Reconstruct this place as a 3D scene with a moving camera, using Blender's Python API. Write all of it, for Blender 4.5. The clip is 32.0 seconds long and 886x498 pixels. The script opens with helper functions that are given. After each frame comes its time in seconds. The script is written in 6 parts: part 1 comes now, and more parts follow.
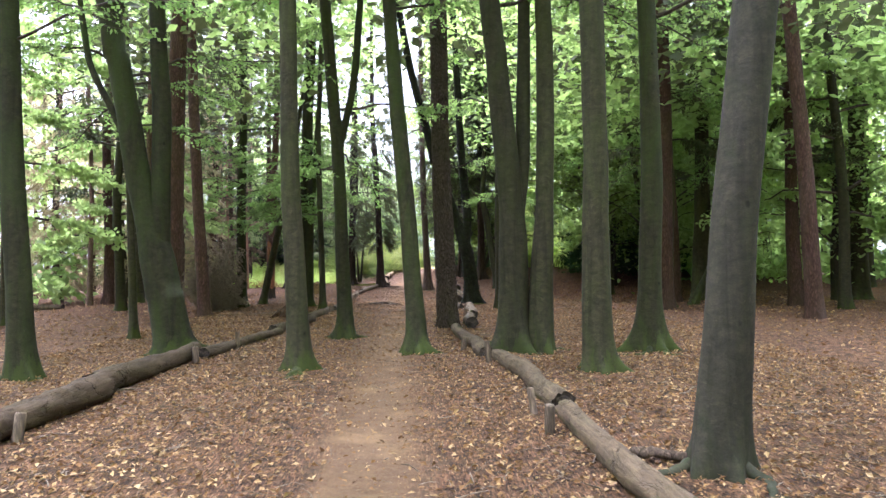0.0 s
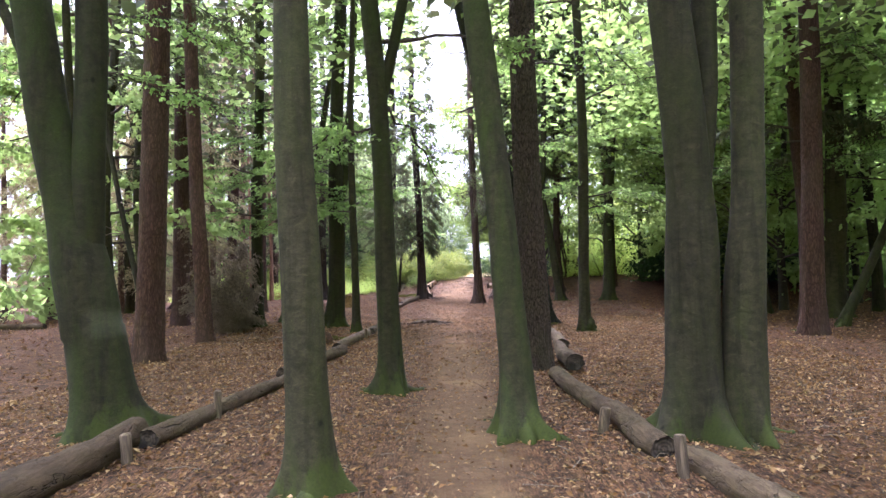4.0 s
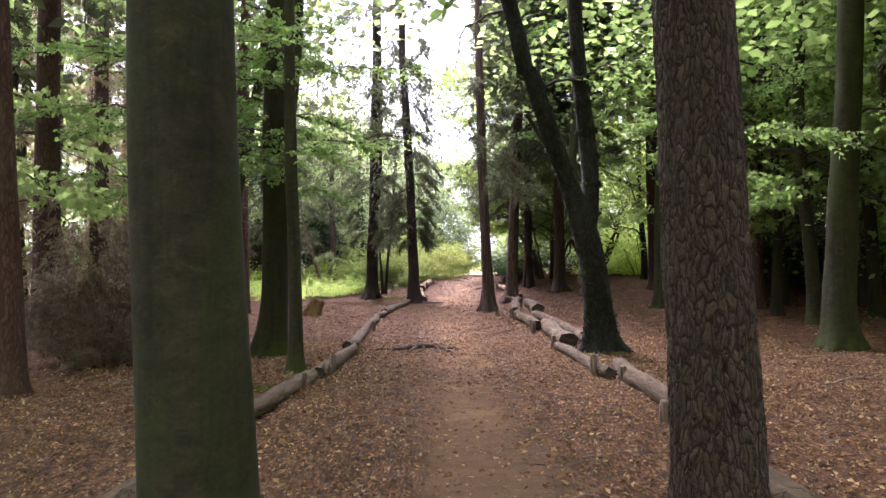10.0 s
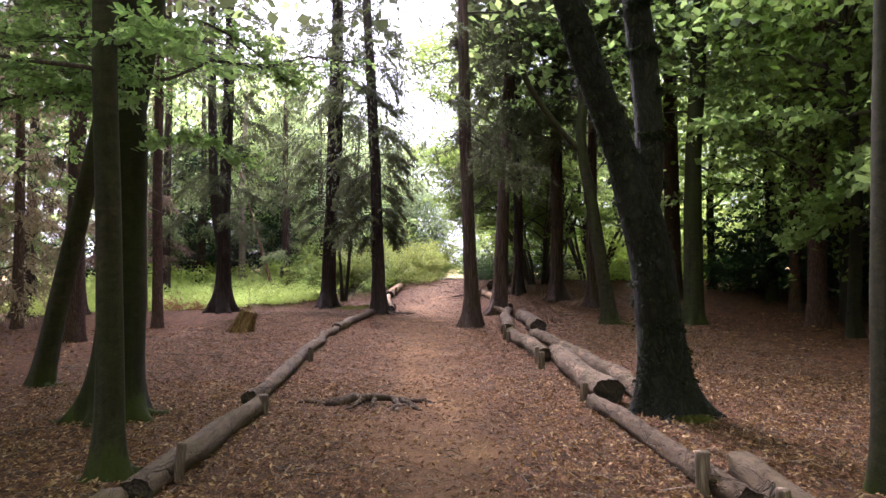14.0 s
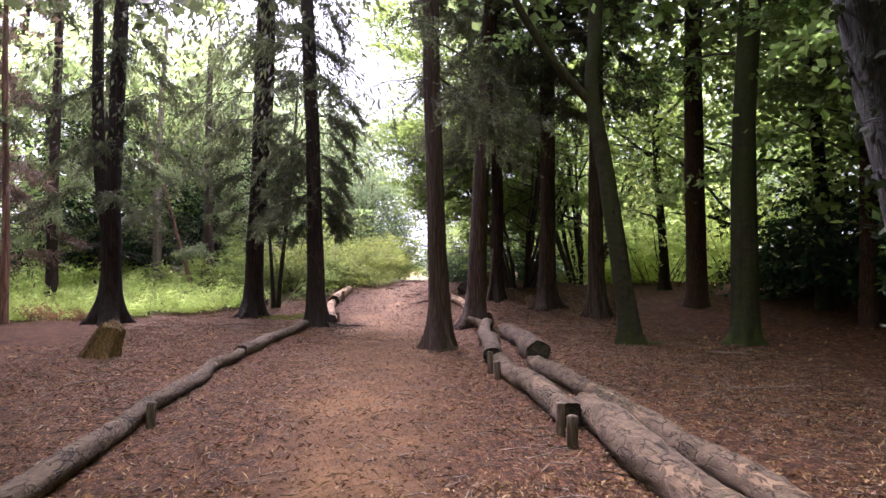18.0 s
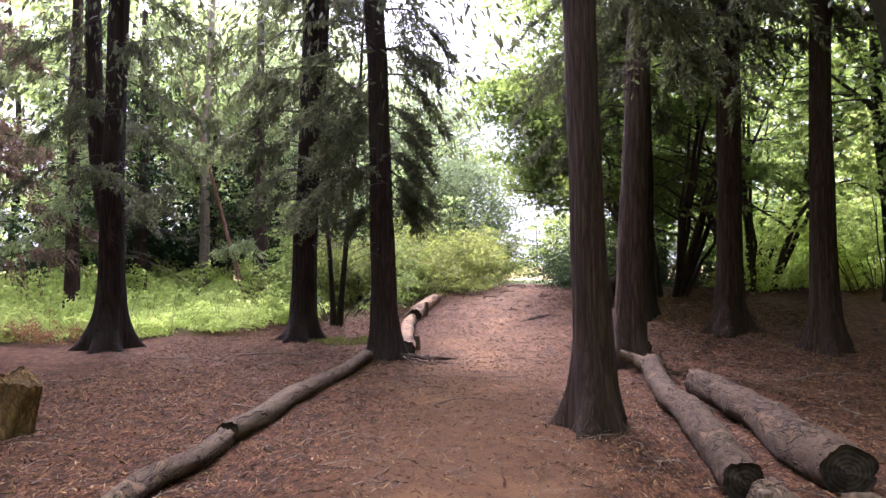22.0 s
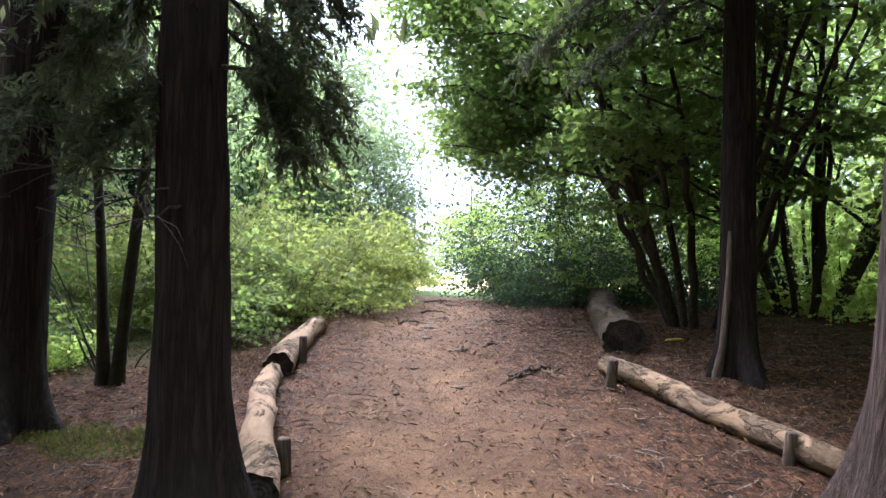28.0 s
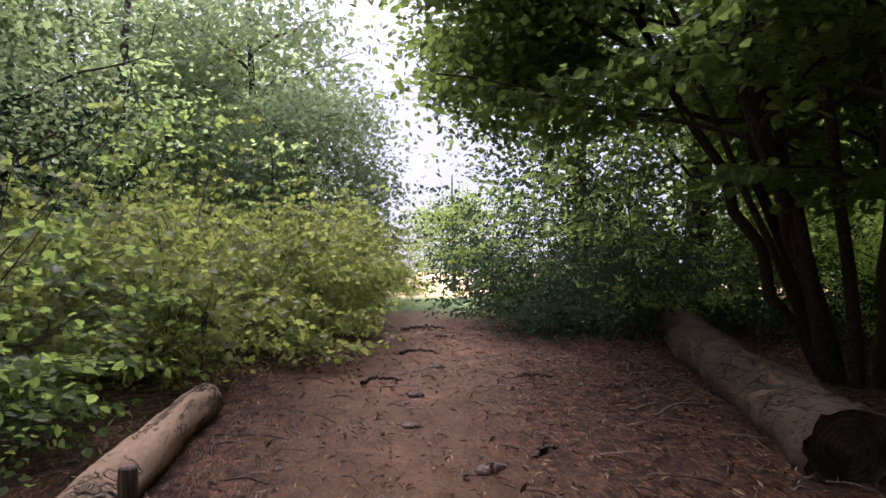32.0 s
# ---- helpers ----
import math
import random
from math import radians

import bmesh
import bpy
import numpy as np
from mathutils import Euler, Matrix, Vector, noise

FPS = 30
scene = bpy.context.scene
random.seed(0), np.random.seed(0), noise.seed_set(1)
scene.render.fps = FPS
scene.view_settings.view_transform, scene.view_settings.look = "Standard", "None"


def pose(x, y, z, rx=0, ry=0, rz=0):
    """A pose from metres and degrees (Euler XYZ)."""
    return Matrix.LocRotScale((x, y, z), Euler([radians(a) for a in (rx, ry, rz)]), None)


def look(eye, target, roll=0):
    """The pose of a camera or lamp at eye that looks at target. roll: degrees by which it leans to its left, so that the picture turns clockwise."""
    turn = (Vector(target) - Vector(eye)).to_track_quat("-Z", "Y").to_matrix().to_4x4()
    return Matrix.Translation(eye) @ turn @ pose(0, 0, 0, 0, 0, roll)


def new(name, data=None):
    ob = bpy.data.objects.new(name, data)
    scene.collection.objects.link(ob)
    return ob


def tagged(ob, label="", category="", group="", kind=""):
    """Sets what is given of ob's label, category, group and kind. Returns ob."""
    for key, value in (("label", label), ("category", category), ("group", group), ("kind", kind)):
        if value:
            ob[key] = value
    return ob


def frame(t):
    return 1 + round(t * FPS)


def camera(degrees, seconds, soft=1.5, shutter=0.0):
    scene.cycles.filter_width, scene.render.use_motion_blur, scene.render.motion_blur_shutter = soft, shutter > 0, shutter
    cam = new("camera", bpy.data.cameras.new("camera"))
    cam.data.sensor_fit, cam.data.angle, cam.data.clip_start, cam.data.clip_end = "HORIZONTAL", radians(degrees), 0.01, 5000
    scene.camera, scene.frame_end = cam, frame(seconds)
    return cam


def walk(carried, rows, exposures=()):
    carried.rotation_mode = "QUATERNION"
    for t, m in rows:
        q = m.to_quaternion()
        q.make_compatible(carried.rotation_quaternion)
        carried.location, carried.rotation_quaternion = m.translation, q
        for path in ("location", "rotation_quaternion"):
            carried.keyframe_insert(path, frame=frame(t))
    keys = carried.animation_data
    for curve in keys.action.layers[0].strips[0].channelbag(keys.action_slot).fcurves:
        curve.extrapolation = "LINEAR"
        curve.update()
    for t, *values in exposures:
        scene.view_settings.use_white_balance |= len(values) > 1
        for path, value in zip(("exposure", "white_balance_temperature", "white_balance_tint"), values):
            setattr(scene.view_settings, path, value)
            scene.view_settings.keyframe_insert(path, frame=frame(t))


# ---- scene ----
cam = camera(65.6, 32.0, soft=1.5)
METRES, EYE, TILT, LEAN, TURN = 37.7, 1.62, 0.0, 0.0, -2.8
ROWS = [
    (0.0, 0.0, 0.0, 0.0, 0.02, 1.1, 0.95),
    (0.5, -0.0052, 0.0157, 0.0003, 4.94, 1.34, 1.07),
    (1.0, -0.0087, 0.0317, 0.0018, 7.32, 1.31, 1.13),
    (1.5, -0.0116, 0.0482, 0.0034, 8.34, 1.23, 1.21),
    (2.0, -0.0159, 0.0648, 0.0028, 7.51, 1.14, 1.25),
    (2.5, -0.018, 0.0813, 0.0028, 6.85, 1.41, 1.37),
    (3.0, -0.019, 0.0961, 0.0039, 6.7, 1.49, 1.32),
    (3.5, -0.0208, 0.1109, 0.0032, 5.55, 1.53, 1.14),
    (4.0, -0.022, 0.126, 0.0026, 2.76, 1.64, 1.15),
    (4.5, -0.0243, 0.1411, 0.0039, 2.22, 1.49, 1.03),
    (6.5, -0.0292, 0.1998, 0.0048, 1.69, 1.43, 0.87),
    (7.0, -0.0286, 0.2162, 0.0041, 2.15, 1.39, 1.03),
    (7.5, -0.0292, 0.233, 0.0034, 1.8, 1.41, 0.85),
    (8.0, -0.0306, 0.249, 0.0045, 2.28, 1.44, 0.75),
    (8.5, -0.03, 0.2641, 0.0037, 2.29, 1.45, 0.93),
    (9.0, -0.031, 0.2792, 0.0026, 2.18, 1.38, 0.88),
    (9.5, -0.0326, 0.2948, 0.0027, 2.1, 1.39, 0.8),
    (10.0, -0.0334, 0.3115, 0.002, 2.36, 1.38, 0.76),
    (10.5, -0.0346, 0.3278, 0.0004, 2.6, 1.37, 0.81),
    (11.0, -0.0334, 0.3434, 0.0004, 2.69, 1.44, 1.07),
    (11.5, -0.0335, 0.3595, 0.0013, 2.71, 1.33, 0.79),
    (12.0, -0.0335, 0.3753, 0.0017, 2.78, 1.44, 0.73),
    (12.5, -0.0331, 0.3904, 0.0021, 2.37, 1.56, 0.68),
    (13.0, -0.0331, 0.4064, 0.001, 2.27, 1.54, 0.68),
    (13.5, -0.0342, 0.4223, 0.0023, 2.42, 1.52, 0.2),
    (14.0, -0.035, 0.4386, 0.0023, 0.4, 1.5, 0.28),
    (14.5, -0.0378, 0.4552, 0.002, -0.31, 1.4, 0.32),
    (16.5, -0.038, 0.5203, -0.001, -1.08, 1.66, 0.4),
    (17.0, -0.035, 0.5348, -0.0016, -2.0, 1.89, 0.57),
    (17.5, -0.0335, 0.5504, -0.0008, -2.67, 1.8, 0.01),
    (18.0, -0.0321, 0.5672, -0.0004, -2.56, 1.69, 0.01),
    (18.5, -0.0337, 0.5838, -0.0008, -0.56, 1.61, 0.06),
    (19.0, -0.0348, 0.6001, -0.0009, 1.69, 1.63, 0.34),
    (19.5, -0.038, 0.6176, 0.0006, 4.84, 1.47, -0.06),
    (20.0, -0.0411, 0.635, 0.0017, 5.59, 1.28, -0.25),
    (20.5, -0.0421, 0.6531, 0.0013, 5.93, 1.53, 0.14),
    (21.0, -0.0427, 0.6726, 0.0003, 5.19, 1.38, 0.38),
    (21.5, -0.0418, 0.6896, 0.0016, 4.65, 1.6, 0.46),
    (22.0, -0.0414, 0.7059, 0.0026, 5.0, 1.48, 0.25),
    (22.5, -0.0443, 0.7219, 0.0025, 5.37, 1.38, -0.01),
    (23.0, -0.0468, 0.7385, 0.0022, 3.81, 1.49, -0.05),
    (23.5, -0.0503, 0.7547, 0.0018, 3.4, 1.54, 0.0),
    (24.0, -0.0518, 0.7712, 0.0029, 3.4, 1.46, 0.05),
    (24.5, -0.051, 0.7883, 0.0033, 2.83, 1.45, 0.29),
    (25.0, -0.0516, 0.8043, 0.0032, 2.1, 1.43, 0.1),
    (25.5, -0.0517, 0.8204, 0.0017, 1.48, 1.73, 0.3),
    (27.5, -0.0642, 0.8707, 0.0011, -1.7, 2.12, -0.62),
    (28.0, -0.0651, 0.8826, 0.0016, -6.07, 2.11, -1.31),
    (28.5, -0.0643, 0.8962, 0.0019, -10.37, 2.13, -1.07),
    (29.0, -0.0635, 0.9103, 0.0016, -12.91, 1.98, -0.58),
    (29.5, -0.0618, 0.923, 0.0024, -13.7, 2.12, -0.66),
    (30.0, -0.0597, 0.937, 0.0039, -13.37, 2.02, -0.71),
    (30.5, -0.0588, 0.9512, 0.0038, -13.32, 1.92, -0.57),
    (31.0, -0.0568, 0.9646, 0.0046, -13.62, 1.97, -0.31),
    (31.5, -0.0566, 0.978, 0.0056, -11.18, 1.67, -0.48),
    (32.0, -0.0581, 0.9911, 0.0071, -8.25, 1.86, -0.63),
]
EXPOSE = [(0, 2.6, 5450, 25), (4, 2.65, 5430, 33), (8, 2.65, 5650, 40), (12, 2.28, 5800, 34), (20, 2.13, 5660, 42), (25, 2.4, 5480, 31),
          (28, 2.1, 5220, 21), (30, 1.33, 5600, 34), (32, .9, 5700, 36)]
walk(cam, [(t, pose(0, 0, EYE, TILT, LEAN, TURN) @ pose(METRES * x, METRES * y, METRES * z, 90 + pitch, roll, yaw)) for t, x, y, z, yaw, pitch, roll in ROWS], EXPOSE)

# ---- light and exposure ----
world = bpy.data.worlds.new("overcast_sky")
scene.world = world
world.use_nodes = True
wn, wl = world.node_tree.nodes, world.node_tree.links
wn.clear()
sky = wn.new("ShaderNodeTexSky")
sky.sky_type, sky.sun_disc = "NISHITA", False
sky.sun_elevation, sky.sun_rotation = radians(51.5), radians(-23.6)
sky.dust_density = 4.0
veil = wn.new("ShaderNodeMixRGB")
veil.inputs[0].default_value = 0.8
clouds = wn.new("ShaderNodeTexNoise")
clouds.inputs["Scale"].default_value, clouds.inputs["Detail"].default_value = 2.2, 6.0
cloud_ramp = wn.new("ShaderNodeValToRGB")
cloud_ramp.color_ramp.elements[0].position, cloud_ramp.color_ramp.elements[1].position = 0.3, 0.75
cloud_ramp.color_ramp.elements[0].color = (7.1, 7.35, 7.8, 1)
cloud_ramp.color_ramp.elements[1].color = (10.3, 10.4, 10.5, 1)
sky_out, sky_bg = wn.new("ShaderNodeOutputWorld"), wn.new("ShaderNodeBackground")
sky_bg.inputs["Strength"].default_value = 0.14
wl.new(clouds.outputs[0], cloud_ramp.inputs[0])
wl.new(sky.outputs[0], veil.inputs[1])
wl.new(cloud_ramp.outputs[0], veil.inputs[2])
where, split = wn.new("ShaderNodeTexCoord"), wn.new("ShaderNodeSeparateXYZ")
lift = wn.new("ShaderNodeMapRange")
lift.interpolation_type = "SMOOTHSTEP"
lift.inputs["From Min"].default_value, lift.inputs["From Max"].default_value = 0.25, 1.0
lift.inputs["To Min"].default_value, lift.inputs["To Max"].default_value = 0.32, 2.4
graded = wn.new("ShaderNodeMixRGB")
graded.blend_type = "MULTIPLY"
graded.inputs[0].default_value = 1.0
wl.new(where.outputs["Generated"], split.inputs[0])
wl.new(split.outputs[2], lift.inputs["Value"])
wl.new(veil.outputs[0], graded.inputs[1])
wl.new(lift.outputs[0], graded.inputs[2])
# the cloud is brightest where the sun stands behind it
toward = wn.new("ShaderNodeVectorMath")
toward.operation = "DOT_PRODUCT"
toward.inputs[1].default_value = Vector((-14, 32, 44)).normalized()
glow = wn.new("ShaderNodeMapRange")
glow.interpolation_type = "SMOOTHSTEP"
glow.inputs["From Min"].default_value, glow.inputs["From Max"].default_value = -0.6, 1.0
glow.inputs["To Min"].default_value, glow.inputs["To Max"].default_value = 0.32, 1.75
behind_cloud = wn.new("ShaderNodeMixRGB")
behind_cloud.blend_type = "MULTIPLY"
behind_cloud.inputs[0].default_value = 1.0
wl.new(where.outputs["Generated"], toward.inputs[0])
wl.new(toward.outputs["Value"], glow.inputs["Value"])
wl.new(graded.outputs[0], behind_cloud.inputs[1])
wl.new(glow.outputs[0], behind_cloud.inputs[2])
wl.new(behind_cloud.outputs[0], sky_bg.inputs[0])
wl.new(sky_bg.outputs[0], sky_out.inputs[0])

sun_data = bpy.data.lights.new("sun", "SUN")
sun_data.energy, sun_data.angle, sun_data.color = 2.8, radians(18), (1.0, 0.96, 0.88)
sun = new("sun", sun_data)
sun.matrix_world = look((-14, 32, 44), (0, 0, 0))


# ---- the lie of the land ----
U_KNOTS = [-5, 1, 5, 10, 25, 30, 33, 36, 37.5, 39.5, 41.25, 43, 46, 60]
Z_KNOTS = [-.02, 0, .1, .17, .16, .22, .28, .32, .41, .62, .84, 1.0, 1.17, 1.2]


def land(x, y):
    """Height of the ground: level wood, then a rise that comes sooner on the right."""
    x, y = np.asarray(x, float), np.asarray(y, float)
    u = y + 0.45 * np.clip(x, -12, 12) * np.clip((y - 27) / 6, 0, 1)
    return np.interp(u, U_KNOTS, Z_KNOTS)


def trail(y):
    """The line of the trodden path."""
    return np.interp(y, [-5, 0, 6, 12, 20, 30, 36, 41, 45, 50, 60, 70], [-.1, -.15, -.35, -.4, -.35, -.25, -.2, .1, .62, 1.5, 3.4, 6])


def waves(x, y, seed, scale, n=10):
    """Smooth noise of about -1 to 1 from summed sines."""
    r = np.random.RandomState(seed)
    out = np.zeros(np.broadcast(x, y).shape)
    for k in range(n):
        a, f, p = r.uniform(0, 6.283), scale * r.uniform(.5, 2.0), r.uniform(0, 6.283)
        out = out + np.sin(f * (x * np.cos(a) + y * np.sin(a)) + p)
    return out / n ** .5 / 1.2


# ---- mesh helpers ----
def mesh(name, verts, faces, material, smooth=True):
    """A mesh from numpy arrays; faces all have the same number of corners."""
    verts, faces = np.asarray(verts, np.float32), np.asarray(faces, np.int32)
    me = bpy.data.meshes.new(name)
    k = faces.shape[1]
    me.vertices.add(len(verts))
    me.vertices.foreach_set("co", verts.ravel())
    me.loops.add(faces.size)
    me.loops.foreach_set("vertex_index", faces.ravel())
    me.polygons.add(len(faces))
    me.polygons.foreach_set("loop_start", np.arange(0, faces.size, k, dtype=np.int32))
    me.polygons.foreach_set("use_smooth", np.full(len(faces), smooth))
    me.update(calc_edges=True)
    me.materials.append(material)
    return me


def thing(name, x, y, z, label, category, group="", rz=0.0):
    ob = new(name)
    ob.empty_display_size = 0.2
    ob.matrix_world = pose(x, y, z, 0, 0, rz)
    return tagged(ob, label, category, group)


def part(name, me, parent, label=""):
    ob = new(name, me)
    ob.parent = parent
    return tagged(ob, label)


def stuff(name, me, parent):
    """A joined mass of leaves or twigs too small to tell apart."""
    return tagged(part(name, me, parent), kind="stuff")


def tube(pts, radii, seg=8, bump=None):
    """A tube round a line of points. bump(theta, along) gives a factor on the radius. Returns verts, quads."""
    pts, radii = np.asarray(pts, float), np.asarray(radii, float)
    n = len(pts)
    tan = np.gradient(pts, axis=0)
    tan /= np.linalg.norm(tan, axis=1)[:, None]
    ref = np.array([0, 0, 1.0]) if abs(tan[:, 2]).mean() < .7 else np.array([1.0, 0, 0])
    a = np.cross(tan, ref)
    a /= np.linalg.norm(a, axis=1)[:, None]
    b = np.cross(a, tan)
    th = np.linspace(0, 2 * np.pi, seg, endpoint=False)
    along = np.concatenate([[0], np.cumsum(np.linalg.norm(np.diff(pts, axis=0), axis=1))])
    rr = np.repeat(radii[:, None], seg, 1)
    if bump is not None:
        rr = rr * bump(th[None, :], along[:, None])
    v = pts[:, None, :] + rr[..., None] * (np.cos(th)[None, :, None] * a[:, None, :] + np.sin(th)[None, :, None] * b[:, None, :])
    i = np.arange(n - 1)[:, None] * seg + np.arange(seg)[None, :]
    j = np.arange(n - 1)[:, None] * seg + (np.arange(seg)[None, :] + 1) % seg
    q = np.stack([i, j, j + seg, i + seg], -1).reshape(-1, 4)
    return v.reshape(-1, 3), q


def merged(pieces):
    vs, fs, o = [], [], 0
    for v, f in pieces:
        vs.append(v), fs.append(f + o)
        o += len(v)
    return np.concatenate(vs), np.concatenate(fs)


# ---- materials ----
class Nodes:
    """Short hand for a node material on one Principled shader."""

    def __init__(self, name, roughness=0.85):
        self.m = bpy.data.materials.new(name)
        self.m.use_nodes = True
        self.t = self.m.node_tree
        self.b = self.t.nodes["Principled BSDF"]
        self.b.inputs["Roughness"].default_value = roughness
        self.b.inputs["Specular IOR Level"].default_value = 0.2
        self.co = self.t.nodes.new("ShaderNodeTexCoord")

    def put(self, socket, value):
        if hasattr(value, "links"):
            self.t.links.new(value, socket)
        else:
            socket.default_value = value

    def scaled(self, sx, sy, sz, space="Object", turn=0.0):
        n = self.t.nodes.new("ShaderNodeMapping")
        n.inputs["Rotation"].default_value = (0, 0, turn)
        n.inputs["Scale"].default_value = (sx, sy, sz)
        self.t.links.new(self.co.outputs[space], n.inputs[0])
        return n.outputs[0]

    def noise(self, vec, scale, detail=5.0, rough=0.6, warp=0.0):
        n = self.t.nodes.new("ShaderNodeTexNoise")
        self.t.links.new(vec, n.inputs["Vector"])
        for k, v in (("Scale", scale), ("Detail", detail), ("Roughness", rough), ("Distortion", warp)):
            n.inputs[k].default_value = v
        return n.outputs[0]

    def warp(self, vec, scale, amount):
        """A place shifted by noise, so that cells lose their clean outline."""
        n = self.t.nodes.new("ShaderNodeTexNoise")
        self.t.links.new(vec, n.inputs["Vector"])
        n.inputs["Scale"].default_value, n.inputs["Detail"].default_value = scale, 4.0
        return self.mix(amount, vec, n.outputs["Color"], "ADD")

    def cells(self, vec, scale, feature="F1", out=0):
        n = self.t.nodes.new("ShaderNodeTexVoronoi")
        n.feature = feature
        n.inputs["Scale"].default_value = scale
        self.t.links.new(vec, n.inputs["Vector"])
        return n.outputs[out]

    def ramp(self, fac, *stops):
        n = self.t.nodes.new("ShaderNodeValToRGB")
        e = n.color_ramp.elements
        while len(e) < len(stops):
            e.new(0.5)
        for k, (p, c) in zip(e, stops):
            k.position = p
            k.color = (*c, 1) if hasattr(c, "__len__") else (c, c, c, 1)
        self.t.links.new(fac, n.inputs[0])
        return n.outputs[0]

    def mix(self, fac, a, b, kind="MIX"):
        n = self.t.nodes.new("ShaderNodeMixRGB")
        n.blend_type = kind
        for s, v in zip(n.inputs, (fac, a, b)):
            self.put(s, (*v, 1) if isinstance(v, tuple) and len(v) == 3 else v)
        return n.outputs[0]

    def maths(self, kind, a, b=0.5):
        n = self.t.nodes.new("ShaderNodeMath")
        n.operation = kind
        self.put(n.inputs[0], a), self.put(n.inputs[1], b)
        return n.outputs[0]

    def attribute(self, name):
        n = self.t.nodes.new("ShaderNodeAttribute")
        n.attribute_name = name
        return n.outputs["Fac"]

    def chance(self):
        return self.t.nodes.new("ShaderNodeObjectInfo").outputs["Random"]

    def island(self):
        return self.t.nodes.new("ShaderNodeNewGeometry").outputs["Random Per Island"]

    def done(self, colour, height=None, strength=0.5, distance=0.02, roughness=None):
        self.put(self.b.inputs["Base Color"], (*colour, 1) if isinstance(colour, tuple) else colour)
        if height is not None:
            n = self.t.nodes.new("ShaderNodeBump")
            n.inputs["Strength"].default_value, n.inputs["Distance"].default_value = strength, distance
            self.t.links.new(height, n.inputs["Height"])
            self.t.links.new(n.outputs[0], self.b.inputs["Normal"])
        if roughness is not None:
            self.t.links.new(roughness, self.b.inputs["Roughness"])
        return self.m


def smooth_bark(name, light, dark, moss, moss_at, foot_moss=.8):
    """Smooth beech bark: grey skin with rain streaks, wrinkles round it, scars, a film of green algae and moss on the foot."""
    n = Nodes(name, 0.88)
    skin = n.noise(n.scaled(2, 2, 3.2), 4.0, 8, .72, .5)
    col = n.ramp(skin, (.3, dark), (.7, light))
    streak = n.noise(n.scaled(7, 7, .5), 1.6, 6, .65, .5)
    col = n.mix(n.ramp(streak, (.46, 0.0), (.68, .6)), col, tuple(.55 * c for c in dark))
    blot = n.noise(n.scaled(1, 1, .35), 2.0, 7, .7, .8)
    col = n.mix(n.ramp(blot, (moss_at, 0.0), (moss_at + .22, .85)), col, n.mix(n.noise(n.scaled(1, 1, 1), 40, 4, .7), tuple(.6 * c for c in moss), tuple(1.35 * c for c in moss)))
    pale = n.noise(n.scaled(1, 1, 1.6), 11, 6, .7, .6)
    col = n.mix(n.ramp(pale, (.6, 0.0), (.68, .4)), col, tuple(1.45 * c for c in light))
    fine = n.noise(n.scaled(1, 1, 1.5), 60, 5, .75)
    col = n.mix(1.0, col, n.ramp(fine, (.3, .7), (.7, 1.25)), "MULTIPLY")
    eyes = n.cells(n.warp(n.scaled(1, 1, .8), 9, .04), 2.6)
    col = n.mix(n.ramp(eyes, (.0, .85), (.04, .75), (.075, 0.0)), col, tuple(.28 * c for c in dark))
    z = n.t.nodes.new("ShaderNodeSeparateXYZ")
    n.t.links.new(n.co.outputs["Object"], z.inputs[0])
    foot = n.maths("ADD", n.maths("MULTIPLY", z.outputs[2], -1.3), n.maths("MULTIPLY", n.noise(n.scaled(1.6, 1.6, .5), 3.2, 6, .75), 2.2))
    tuft = n.noise(n.scaled(1, 1, 1), 55, 4, .7)
    col = n.mix(n.ramp(foot, (.8, 0.0), (1.15, foot_moss)), col, n.mix(tuft, (.016, .022, .004), (.052, .064, .012)))
    col = n.mix(1.0, col, n.ramp(n.chance(), (0, .8), (1, 1.2)), "MULTIPLY")
    rings = n.noise(n.scaled(3, 3, 26), 1.5, 5, .65, .6)
    rough = n.mix(.5, n.noise(n.scaled(1, 1, 1), 30, 6, .75), n.ramp(eyes, (0, 0.0), (.1, 1.0)))
    return n.done(col, n.mix(.7, rings, rough), .45, .014)


